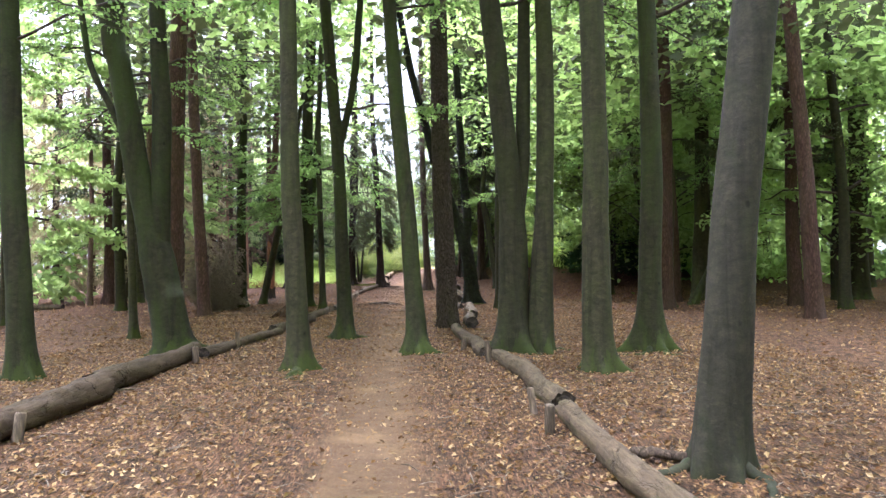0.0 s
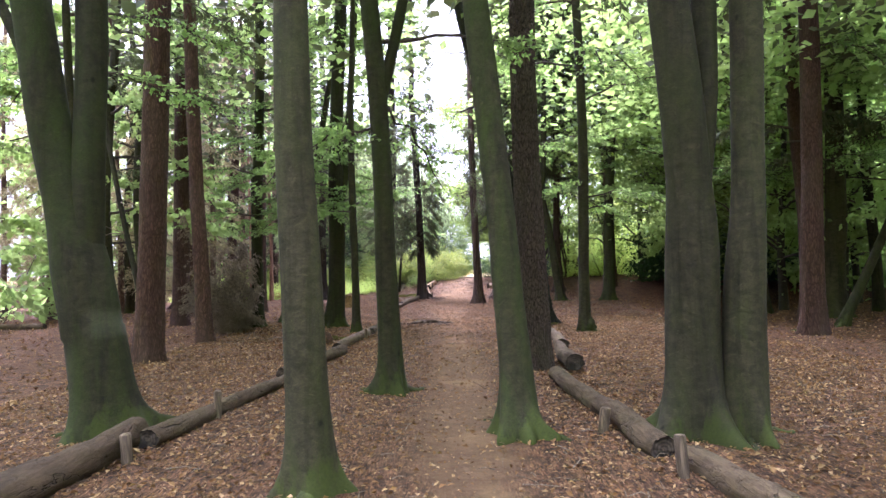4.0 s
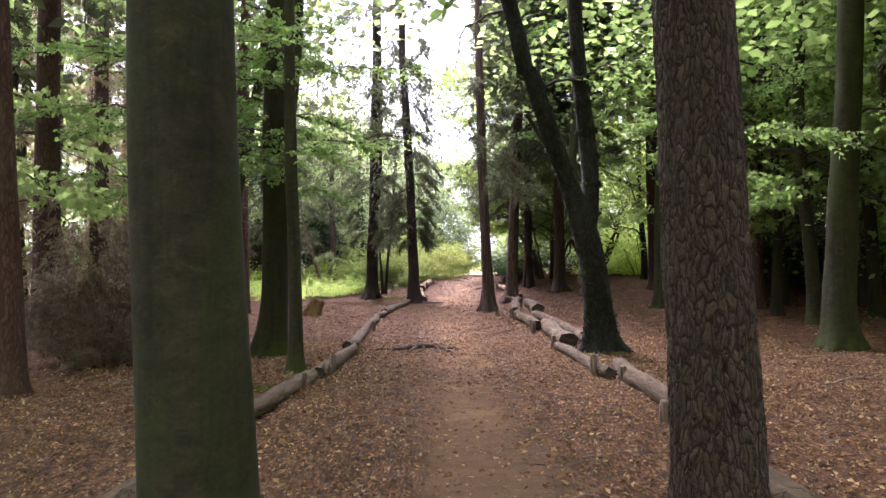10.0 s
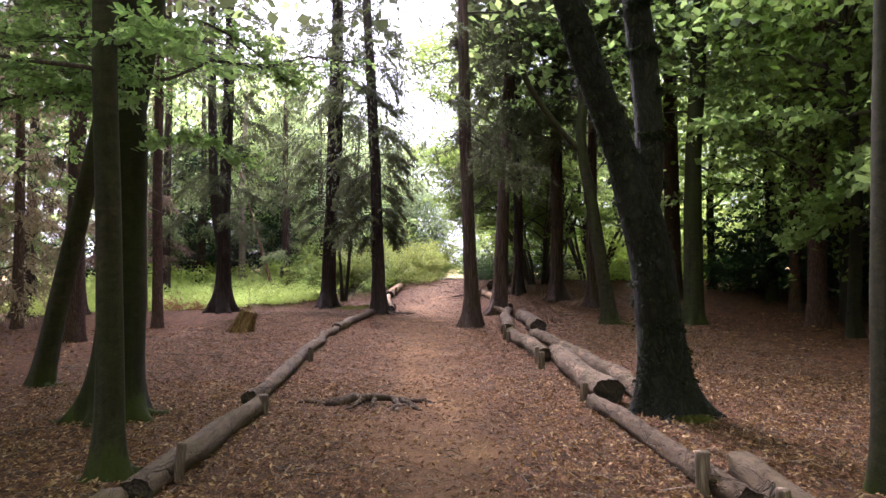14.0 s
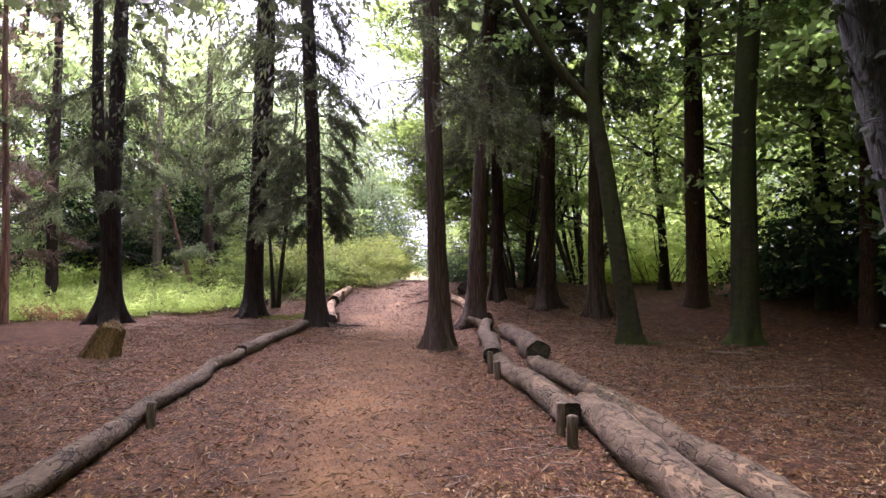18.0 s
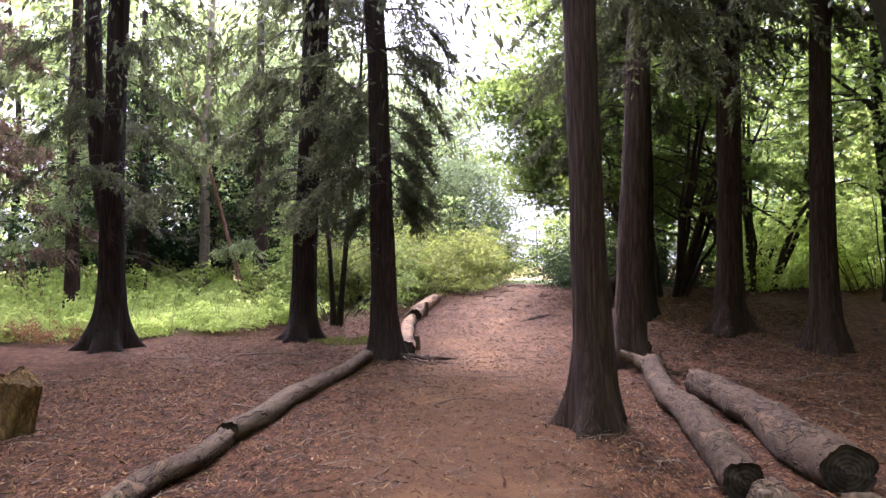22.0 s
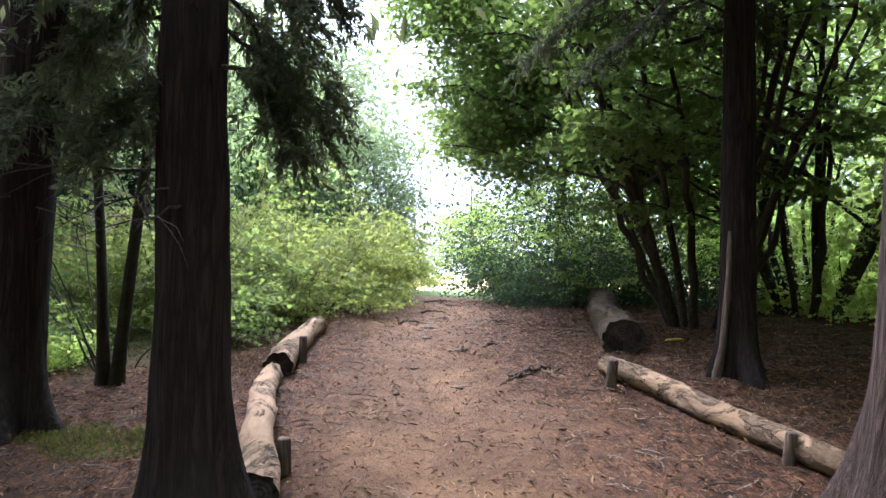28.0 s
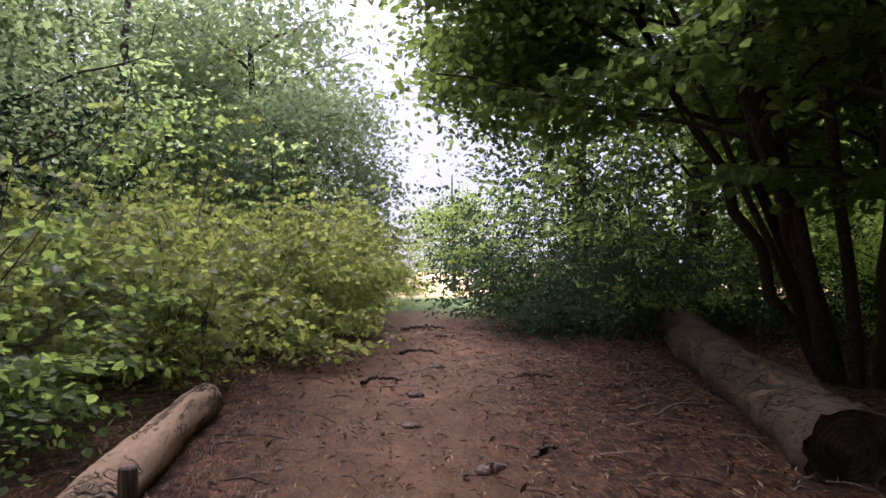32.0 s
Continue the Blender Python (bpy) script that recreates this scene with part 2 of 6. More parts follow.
def ridged_bark(name, light, dark, plate, stretch, bump):
    """Plated or stringy conifer bark."""
    n = Nodes(name, 0.92)
    vec = n.warp(n.scaled(1, 1, stretch), 4, .3)
    sz = n.t.nodes.new("ShaderNodeMapping")
    sz.inputs["Scale"].default_value = (plate, plate, plate)
    n.t.links.new(vec, sz.inputs[0])
    edge = n.cells(sz.outputs[0], 1.0, "DISTANCE_TO_EDGE")
    tint = n.cells(sz.outputs[0], 1.0, "F1", 1)
    grain = n.noise(n.scaled(1, 1, .5 * stretch), plate * 2.2, 8, .75, .6)
    col = n.ramp(grain, (.32, dark), (.68, light))
    col = n.mix(.35, col, n.mix(n.ramp(tint, (0, 0.0), (1, 1.0)), dark, light))
    fur = n.maths("ABSOLUTE", n.maths("SUBTRACT", n.noise(n.scaled(1, 1, .6 * stretch), plate * .9, 5, .65, .7), .5))
    edge = n.maths("MINIMUM", edge, n.maths("MULTIPLY", fur, 4.0))
    col = n.mix(n.ramp(edge, (0.0, .8), (.2, 0.0)), col, tuple(.32 * c for c in dark))
    big = n.noise(n.scaled(1, 1, .4), 1.7, 4)
    col = n.mix(n.ramp(big, (.45, 0.0), (.75, .45)), col, tuple(.5 * a + .03 * c for a, c in zip(light, (.9, 1.0, .8))))
    col = n.mix(1.0, col, n.ramp(n.chance(), (0, .8), (1, 1.2)), "MULTIPLY")
    return n.done(col, n.mix(.45, n.ramp(edge, (0, 0.0), (.35, 1.0)), grain), bump, .03)


def plated_bark(name, light, dark):
    """Old pine bark: upright plates, parted by deep dark fissures, flaking into thin scales."""
    n = Nodes(name, 0.93)
    vec = n.warp(n.scaled(1, 1, .36), 11, .13)
    edge = n.cells(vec, 27, "DISTANCE_TO_EDGE")
    small = n.cells(n.warp(n.scaled(1, 1, .75), 12, .05), 46, "DISTANCE_TO_EDGE")
    grain = n.noise(n.scaled(1, 1, .6), 55, 7, .75, .5)
    col = n.ramp(grain, (.3, dark), (.7, light))
    col = n.mix(.4, col, n.mix(n.cells(vec, 27, "F1", 1), dark, light))
    col = n.mix(n.ramp(small, (0.0, .5), (.05, 0.0)), col, tuple(.45 * c for c in dark))
    depth = n.maths("ADD", edge, n.maths("MULTIPLY", n.maths("SUBTRACT", n.noise(n.scaled(1, 1, .5), 18, 5, .7), .5), .2))
    col = n.mix(n.ramp(depth, (.0, .9), (.15, 0.0)), col, tuple(.32 * c for c in dark))
    green = n.noise(n.scaled(1, 1, .4), 2.1, 5, .7)
    col = n.mix(n.ramp(green, (.48, 0.0), (.7, .4)), col, (.04, .042, .02))
    return n.done(col, n.mix(.25, n.ramp(depth, (0, 0.0), (.28, 1.0)), n.mix(.5, grain, n.ramp(small, (0, 0.0), (.1, 1.0)))), 1.0, .05)


def leaf_stuff(name, cols, glow, share=0.5, gloss=0.5):
    """Leaves: a skin that differs leaf by leaf, and light that shines through."""
    n = Nodes(name, gloss)
    col = n.ramp(n.island(), *[(i / max(1, len(cols) - 1), c) for i, c in enumerate(cols)])
    col = n.mix(1.0, col, n.ramp(n.noise(n.scaled(1, 1, 1), .7, 3), (.3, .7), (.7, 1.2)), "MULTIPLY")
    n.done(col)
    t = n.t
    tr, mx = t.nodes.new("ShaderNodeBsdfTranslucent"), t.nodes.new("ShaderNodeMixShader")
    t.links.new(n.mix(.65, col, glow), tr.inputs[0])
    mx.inputs[0].default_value = share
    out = t.nodes["Material Output"]
    t.links.new(n.b.outputs[0], mx.inputs[1]), t.links.new(tr.outputs[0], mx.inputs[2])
    t.links.new(mx.outputs[0], out.inputs[0])
    return n.m


M_BEECH = smooth_bark("beech_bark", (.049, .042, .022), (.0128, .011, .0058), (.03, .034, .009), .44, .8)
M_BEECH_MOSSY = smooth_bark("mossy_beech_bark", (.038, .033, .0155), (.0098, .0088, .0043), (.025, .034, .0065), .41, .8)
M_DARK = smooth_bark("dark_ivy_bark", (.044, .037, .024), (.015, .0128, .009), (.021, .026, .01), .5, .15)
M_IVY = ridged_bark("ivy_clad_bark", (.032, .031, .021), (.0095, .0095, .007), 11, .55, 1.0)
M_PINE = plated_bark("pine_bark", (.12, .084, .06), (.05, .034, .025))
M_RED = ridged_bark("red_pine_bark", (.115, .06, .043), (.055, .028, .021), 22, .25, .7)
M_STAND = ridged_bark("tan_pine_bark", (.2, .125, .085), (.09, .055, .04), 22, .25, .6)
M_CYP = ridged_bark("cypress_bark", (.104, .062, .044), (.034, .021, .0155), 17, .06, .9)

# Cypress bark darkened: the shade on backlit trunks is put into its colour.
M_CYP_SHADED = ridged_bark("shaded_cypress_bark", (.052, .031, .024), (.0155, .0098, .0078), 17, .06, .9)


def log_bark(name, peeled, tone=1.0, fibre=.3, plated=.9):
    """Weathered bark of a lying log: plates parted by fissures along it, fibres, peeled patches with bare wood."""
    n = Nodes(name, 0.9)
    shade = lambda *c: tuple(tone * k for k in c)
    grain = n.noise(n.scaled(1, .45, 1), 20, 9, .75, .8)
    streak = n.noise(n.scaled(1, .07, 1), 34, 7, .7, .6)
    skin = n.mix(fibre, grain, streak)
    col = n.ramp(skin, (.34, shade(.048, .036, .027)), (.5, shade(.12, .094, .071)), (.66, shade(.225, .18, .14)))
    plates = n.warp(n.warp(n.scaled(1, .4, 1), 4, .22), 17, .06)
    edge = n.cells(plates, 13, "DISTANCE_TO_EDGE")
    col = n.mix(.3, col, n.mix(n.cells(plates, 13, "F1", 1), shade(.06, .046, .034), shade(.2, .16, .125)))
    peel = n.noise(n.scaled(1, .6, 1), 2.6, 8, .72, 1.2)
    bare = n.ramp(peel, (peeled, 0.0), (peeled + .025, 1.0))
    fissure = n.mix(1.0, n.ramp(edge, (0.0, 1.0), (.07, 0.0)), n.ramp(n.noise(n.scaled(1, .6, 1), 4.2, 5, .7), (.45, .0), (.56, 1.0)), "MULTIPLY")
    fissure = n.mix(bare, fissure, (0.0, 0.0, 0.0))
    fissure = n.mix(1.0, fissure, (plated, plated, plated), "MULTIPLY")
    col = n.mix(fissure, col, shade(.014, .0105, .008))
    col = n.mix(n.mix(1.0, bare, (.88, .88, .88), "MULTIPLY"), col, n.mix(streak, shade(.14, .1, .072), shade(.37, .29, .22)))
    blot = n.noise(n.scaled(1, .8, 1), 7, 6, .7, .6)
    col = n.mix(n.ramp(blot, (.3, .55), (.46, 0.0)), col, shade(.035, .026, .02))
    crack = n.maths("ABSOLUTE", n.maths("SUBTRACT", n.noise(n.scaled(1, .35, 1), 3.0, 4, .55, .8), .5))
    gap = n.mix(1.0, n.ramp(crack, (0, 1.0), (.01, 0.0)), n.ramp(n.noise(n.scaled(1, 1, 1), 3.1, 3), (.45, 0.0), (.6, 1.0)), "MULTIPLY")
    col = n.mix(gap, col, (.018, .013, .01))
    col = n.mix(n.ramp(n.noise(n.scaled(1, 1, 1), 1.6, 6, .7), (.52, 0.0), (.7, .35)), col, (.055, .055, .028))
    col = n.mix(1.0, col, n.ramp(n.chance(), (0, (.74, .6, .44)), (.5, (.98, .84, .64)), (1, (1.18, 1.02, .8))), "MULTIPLY")
    lift_of = n.mix(.4, n.ramp(peel, (peeled - .01, 1.0), (peeled + .03, .3)), skin)
    sunk = n.mix(fissure, n.mix(gap, lift_of, (0.0, 0.0, 0.0)), (0.0, 0.0, 0.0))
    return n.done(col, sunk, 1.0, .04)


def cut_wood(name, light, dark):
    n = Nodes(name, 0.8)
    w = n.t.nodes.new("ShaderNodeTexWave")
    w.wave_type, w.rings_direction = "RINGS", "SPHERICAL"
    n.t.links.new(n.co.outputs["Object"], w.inputs[0])
    for k, v in (("Scale", 11.0), ("Distortion", 4.0), ("Detail", 4.0)):
        w.inputs[k].default_value = v
    col = n.mix(n.ramp(n.noise(n.scaled(1, 1, 1), 9, 5), (.3, .1), (.62, .95)), n.mix(w.outputs[0], dark, light), tuple(.22 * c for c in dark))
    return n.done(col, w.outputs[0], .3, .005)


M_LOG = log_bark("log_bark", .57, .62)
M_LOG_DARK = log_bark("dark_log_bark", .66, .52, .7, .25)
M_LOG_OLD = log_bark("old_log_bark", .56, .62)
M_LOG_PALE = log_bark("peeled_log_bark", .47, 1.25)
M_CUT = cut_wood("weathered_cut_wood", (.1, .075, .055), (.05, .037, .028))
M_STAKE = ridged_bark("stake_wood", (.22, .155, .11), (.11, .078, .056), 9, .15, .5)
M_PALE = smooth_bark("pale_dead_bark", (.3, .25, .19), (.14, .11, .085), (.12, .12, .06), .6, .3)
M_PEELED = ridged_bark("peeled_trunk", (.36, .2, .14), (.22, .11, .075), 9, .1, .5)
M_ROOT = ridged_bark("root_bark", (.125, .082, .055), (.05, .033, .023), 18, .3, .6)
M_TWIG = ridged_bark("twig_bark", (.1, .075, .055), (.05, .038, .03), 30, .3, .3)
M_DEADTWIG = ridged_bark("dead_twig", (.31, .235, .175), (.14, .1, .074), 30, .3, .3)
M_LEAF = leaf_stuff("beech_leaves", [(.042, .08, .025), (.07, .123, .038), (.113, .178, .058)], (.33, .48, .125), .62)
# Beech leaves made paler: the glow of distant backlit foliage is in the colour.
M_LEAF_FAR_LIT = leaf_stuff("lit_far_leaves", [(.068, .114, .04), (.115, .178, .06), (.185, .25, .096)], (.5, .65, .2), .7)
M_CONIFER = leaf_stuff("conifer_sprays", [(.029, .037, .017), (.046, .057, .026), (.07, .077, .036), (.083, .064, .041)], (.15, .18, .065), .36, .6)
M_SPRAY = leaf_stuff("grey_green_sprays", [(.07, .098, .042), (.12, .156, .066), (.18, .22, .1), (.135, .11, .07)], (.34, .42, .15), .48, .6)
# Paler than plain leaves: the open light of the clearing is put into the colour.
M_NETTLE_LIT = leaf_stuff("lit_bramble_leaves", [(.18, .265, .058), (.295, .39, .092), (.42, .49, .165)], (.76, .87, .25), .68)
M_HEDGE = leaf_stuff("hedge_leaves", [(.034, .054, .016), (.07, .1, .026), (.115, .152, .037), (.2, .22, .052), (.13, .095, .043)], (.36, .42, .08), .5, .6)
M_MAPLE = leaf_stuff("maple_leaves", [(.05, .08, .039), (.088, .13, .059), (.14, .19, .087)], (.27, .34, .126), .45)
M_WILLOW = leaf_stuff("willow_leaves", [(.085, .12, .056), (.14, .19, .084), (.2, .25, .126)], (.44, .53, .224), .6)
M_HAZEL = leaf_stuff("hazel_leaves", [(.03, .054, .018), (.058, .096, .029), (.106, .155, .041)], (.36, .48, .095), .55, .6)
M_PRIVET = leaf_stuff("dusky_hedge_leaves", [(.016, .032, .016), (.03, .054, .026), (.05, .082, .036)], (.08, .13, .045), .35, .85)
M_BROWN = leaf_stuff("dead_brown_sprays", [(.1, .065, .045), (.17, .115, .08), (.26, .185, .135)], (.24, .16, .1), .3, .9)
M_RUST = leaf_stuff("browned_fronds", [(.2, .1, .04), (.3, .16, .07), (.36, .22, .1)], (.4, .22, .08), .4)
M_HOLLY = leaf_stuff("dark_evergreen_leaves", [(.012, .03, .012), (.022, .05, .018), (.035, .07, .024)], (.05, .1, .02), .2, .75)
M_IVYLEAF = leaf_stuff("ivy_leaves", [(.009, .014, .006), (.015, .022, .009), (.024, .032, .012)], (.03, .045, .012), .15, .97)
M_DEADBUSH = leaf_stuff("dead_needles", [(.115, .088, .064), (.19, .148, .11), (.3, .24, .18)], (.27, .2, .14), .35, .9)
M_LITTER = leaf_stuff("litter_leaves", [(.052, .026, .0095), (.114, .058, .022), (.17, .092, .037), (.142, .07, .024), (.26, .157, .068), (.37, .25, .13), (.078, .038, .0145)], (.26, .14, .08), .12, .8)
M_CHIPS = leaf_stuff("litter_chips", [(.039, .019, .008), (.068, .032, .013), (.118, .058, .024), (.165, .09, .038), (.31, .208, .1), (.093, .044, .0175)], (.2, .1, .06), .05, .8)


def forest_floor():
    n = Nodes("forest_floor", 0.95)
    w = n.scaled(1, 1, 1)
    fine = n.noise(w, 34, 9, .8, .6)
    leafy = n.cells(n.warp(w, 20, .03), 21, "F1", 1)
    col = n.ramp(fine, (.4, (.009, .0048, .0036)), (.5, (.08, .042, .03)), (.6, (.3, .18, .13)))
    col = n.mix(.5, col, n.ramp(leafy, (.25, (.026, .0135, .0095)), (.5, (.12, .066, .047)), (.72, (.22, .13, .095)), (.9, (.42, .29, .22))))
    for turn in (.5, 1.7, 2.7):
        stick = n.cells(n.scaled(1, .16, 1, turn=turn), 85, "F1", 1)
        col = n.mix(n.ramp(stick, (.6, 0.0), (.64, .8)), col, n.ramp(stick, (.62, (.02, .011, .008)), (.8, (.16, .085, .06)), (1, (.36, .23, .17))))
    col = n.mix(1.0, col, n.ramp(n.noise(w, 5.5, 6, .75, .5), (.36, .35), (.5, 1.0), (.66, 1.5)), "MULTIPLY")
    dirt = n.ramp(n.noise(w, 7, 7, .7), (.3, (.125, .08, .062)), (.7, (.24, .162, .126)))
    dirt = n.mix(n.ramp(n.noise(w, 45, 5, .7), (.52, 0.0), (.64, .6)), dirt, (.1, .06, .042))
    dirt = n.mix(n.ramp(n.noise(w, 28, 6, .8), (.6, 0.0), (.66, .6)), dirt, (.46, .34, .25))
    dirt = n.mix(n.ramp(n.noise(w, 1.1, 5, .6), (.52, 0.0), (.64, .8)), dirt, n.mix(n.noise(w, 30, 5, .7), (.23, .152, .115), (.39, .28, .215)))
    worn = n.maths("ADD", n.attribute("wear"), n.maths("MULTIPLY", n.maths("SUBTRACT", n.noise(w, 2.6, 6, .7), .5), .9))
    worn = n.maths("ADD", worn, n.maths("MULTIPLY", n.maths("SUBTRACT", n.noise(w, .9, 5, .65), .5), .8))
    col = n.mix(n.ramp(worn, (.3, 0.0), (.85, 1.0)), col, dirt)
    col = n.mix(n.attribute("red"), col, n.mix(1.0, col, (.94, .79, .62), "MULTIPLY"))
    grass = n.ramp(n.noise(w, 3, 5), (.35, (.06, .1, .025)), (.7, (.14, .19, .05)))
    field = n.ramp(n.noise(w, .12, 5), (.35, (.4, .26, .12)), (.7, (.52, .36, .18)))
    col = n.mix(1.0, col, (.63, .55, .37), "MULTIPLY")
    col = n.mix(n.attribute("green"), col, grass)
    col = n.mix(n.attribute("field"), col, field)
    return n.done(col, n.mix(.35, fine, n.mix(.5, leafy, n.noise(w, 11, 6, .7))), 1.0, .05)


M_FLOOR = forest_floor()

# ---- ground ----
gx = np.concatenate([[-2500, -600, -200, -90], np.arange(-60, -16, 2.5), np.arange(-16, -5, .45), np.arange(-5, 5, .16), np.arange(5, 16, .45), np.arange(16, 61, 2.5), [90, 200, 600, 2500]])
gy = np.concatenate([[-2500, -600, -200, -80, -40, -20, -10], np.arange(-5, 48, .2), np.arange(48, 70, 1.2), [75, 85, 100, 140, 220, 500, 1200, 2500]])
GX, GY = np.meshgrid(gx, gy)
near_part = (np.abs(GX) < 16) & (GY > -6) & (GY < 50)
wear = np.exp(-((GX - trail(GY)) / np.interp(GY, [0, 20, 36, 46], [.36, .5, 1.15, .8])) ** 2)
wear = np.clip(wear * .8 + .2 * np.exp(-((GX - trail(GY)) / 1.5) ** 2) + .12 * waves(GX, GY, 5, .9), 0, 1) * near_part
GZ = land(GX, GY) + near_part * (.022 * waves(GX, GY, 3, 1.1) + .008 * waves(GX, GY, 4, 5) - .035 * wear)
GZ = GZ - np.clip((GY - 50) / 60, 0, 1) * .8
nx = len(gx)
idx = (np.arange(len(gy) - 1)[:, None] * nx + np.arange(nx - 1)[None, :]).ravel()
ground_mesh = mesh("ground", np.stack([GX, GY, GZ], -1).reshape(-1, 3), np.stack([idx, idx + 1, idx + nx + 1, idx + nx], -1), M_FLOOR)
beside = np.clip((GX + 13) / 1.5, 0, 1)
left_green = beside * np.clip((GY - 39.7 - .3 * np.clip(GX + 6, -3, 12)) / 2.5, 0, 1) * np.clip((-1.2 - GX) / 1.5, 0, 1)
green = np.maximum(left_green, beside * np.clip((GY - 47) / 3, 0, 1)) * (1 - wear)
for name, values in (("wear", wear), ("red", np.interp(GY, [12, 26, 33, 40], [0, 1, 1, .4])), ("green", green), ("field", np.clip((GY - 56) / 6, 0, 1) * (GY < 1000))):
    layer = ground_mesh.attributes.new(name, "FLOAT", "POINT")
    layer.data.foreach_set("value", values.ravel().astype(np.float32))
tagged(new("ground", ground_mesh), "brown woodland floor with leaf litter and a trodden dirt path", "ground", kind="structure")


def floor_at(x, y):
    return land(x, y) + .022 * waves(x, y, 3, 1.1) + .008 * waves(x, y, 4, 5)


# ---- trees ----
def spine(rng, lean_x, lean_y, height, bend=.12, knots=()):
    """The line of a trunk from its foot: lean plus a slow wander; knots (z, x offset) override the lean."""
    z = np.concatenate([[-.15, -.05], np.arange(0, 1.0, .09), np.arange(1.0, 5.0, .22), np.arange(5.0, height + .4, .6)])
    if knots:
        kz, kx = zip(*knots)
        x = np.interp(z, kz, kx)
        for _ in range(3):
            x[1:-1] = .25 * x[:-2] + .5 * x[1:-1] + .25 * x[2:]
    else:
        x = lean_x * np.clip(z, 0, 9)
    p1, p2 = rng.uniform(0, 6.28, 2)
    grow = np.clip(z / 3, 0, 1)
    x = x + bend * grow * .5 * (np.sin(z * .55 + p1) - np.sin(p1))
    y = lean_y * z + bend * grow * .5 * (np.sin(z * .5 + p2) - np.sin(p2))
    return np.stack([x, y, z], -1)


def trunk_mesh(rng, line, r0, material, seg=28, flare=.75, flare_h=.2, lobes=5, rough=.05, ridges=0, ridge=.0, taper=.6, slim=None):
    z = line[:, 2]
    height = z[-1]
    rad = r0 * (1 - taper * np.clip(z / height, 0, 1))
    if slim:
        rad = rad * (1 - (1 - slim[1]) * np.clip((z - slim[0] + .3) / .6, 0, 1))
    ph = rng.uniform(0, 6.28, 8)
    toe = np.arange(lobes) * 6.283 / lobes + rng.uniform(-.45, .45, lobes) + ph[0]
    reach, tall = rng.uniform(.35, 1.5, lobes), rng.uniform(.6, 1.9, lobes)

    def bump(th, s):
        zz = z[:, None]
        up = np.clip(zz, 0, 9)
        toes = sum(reach[k] * np.exp(-up / (flare_h * tall[k])) * np.clip(np.cos(th - toe[k] - .25 * up), 0, 1) ** (9 + 26 * np.exp(-up / .12)) for k in range(lobes))
        foot = flare * (.22 * np.exp(-up / .1) + 1.0 * toes) + .12 * np.exp(-up / .7)
        lump = rough * (np.sin(2 * th + zz * 1.3 + ph[1]) + .7 * np.sin(3 * th - zz * 2.1 + ph[2]) + .5 * np.sin(th + zz * 4.3 + ph[3]) + .35 * np.sin(5 * th + zz * 3.1 + ph[4]))
        out = 1 + foot + lump
        if ridges:
            wob = 1.2 * np.sin(zz * 1.1 + ph[5]) + .5 * np.sin(zz * 3.7 + ph[6])
            rg = np.abs(np.sin(ridges * .5 * th + wob)) ** .6 * (.6 + .4 * np.sin(zz * 9 + 5 * np.sin(3 * th) + ph[7]))
            out = out + ridge * (rg - .6)
        return out

    v, q = tube(line, rad, seg, bump)
    return mesh("trunk", v, q, material)


def along(line, z):
    return np.array([np.interp(z, line[:, 2], line[:, k]) for k in range(3)])


def branch_line(rng, start, heading, length, rise, droop, n=8):
    s = np.linspace(0, 1, n)
    side = rng.uniform(-.25, .25)
    h = heading + side * s * s * 2
    step = length / (n - 1)
    dx, dy = np.cos(h) * step, np.sin(h) * step
    dz = (rise - droop * s * 1.6) * step
    out = np.stack([np.cumsum(dx) - dx[0], np.cumsum(dy) - dy[0], np.cumsum(dz) - dz[0]], -1)
    out[1:] += rng.normal(0, .015 * length, (n - 1, 3))
    return start + out


def leaf_cloud(rng, base, heading, tilt, length, width, hexa, loose=.4, fold=0.0):
    """Leaves from base points, headings and tilts. Returns verts and quads."""
    n = len(base)
    d = np.stack([np.cos(heading) * np.cos(tilt), np.sin(heading) * np.cos(tilt), np.sin(tilt)], -1)
    up = np.array([0, 0, 1.0]) + rng.normal(0, loose, (n, 3))
    side = np.cross(d, up)
    side /= np.linalg.norm(side, axis=1)[:, None] + 1e-6
    nor = np.cross(side, d)
    L, W = length[:, None], width[:, None]
    if hexa:
        pts = [base, base + .33 * L * d + .46 * W * side + .1 * W * nor, base + .72 * L * d + .36 * W * side + .08 * W * nor, base + L * d - .08 * L * nor,
               base + .72 * L * d - .36 * W * side + .08 * W * nor, base + .33 * L * d - .46 * W * side + .1 * W * nor]
        face = np.array([[0, 1, 2, 3], [0, 3, 4, 5]])
    else:
        pts = [base, base + .45 * L * d + .5 * W * side + fold * W * nor, base + L * d - .1 * L * nor, base + .45 * L * d - .5 * W * side + fold * W * nor]
        face = np.array([[0, 1, 2, 3]])
    k = len(pts)
    v = np.stack(pts, 1).reshape(-1, 3)
    f = (np.arange(n)[:, None, None] * k + face[None]).reshape(-1, 4)
    return v, f


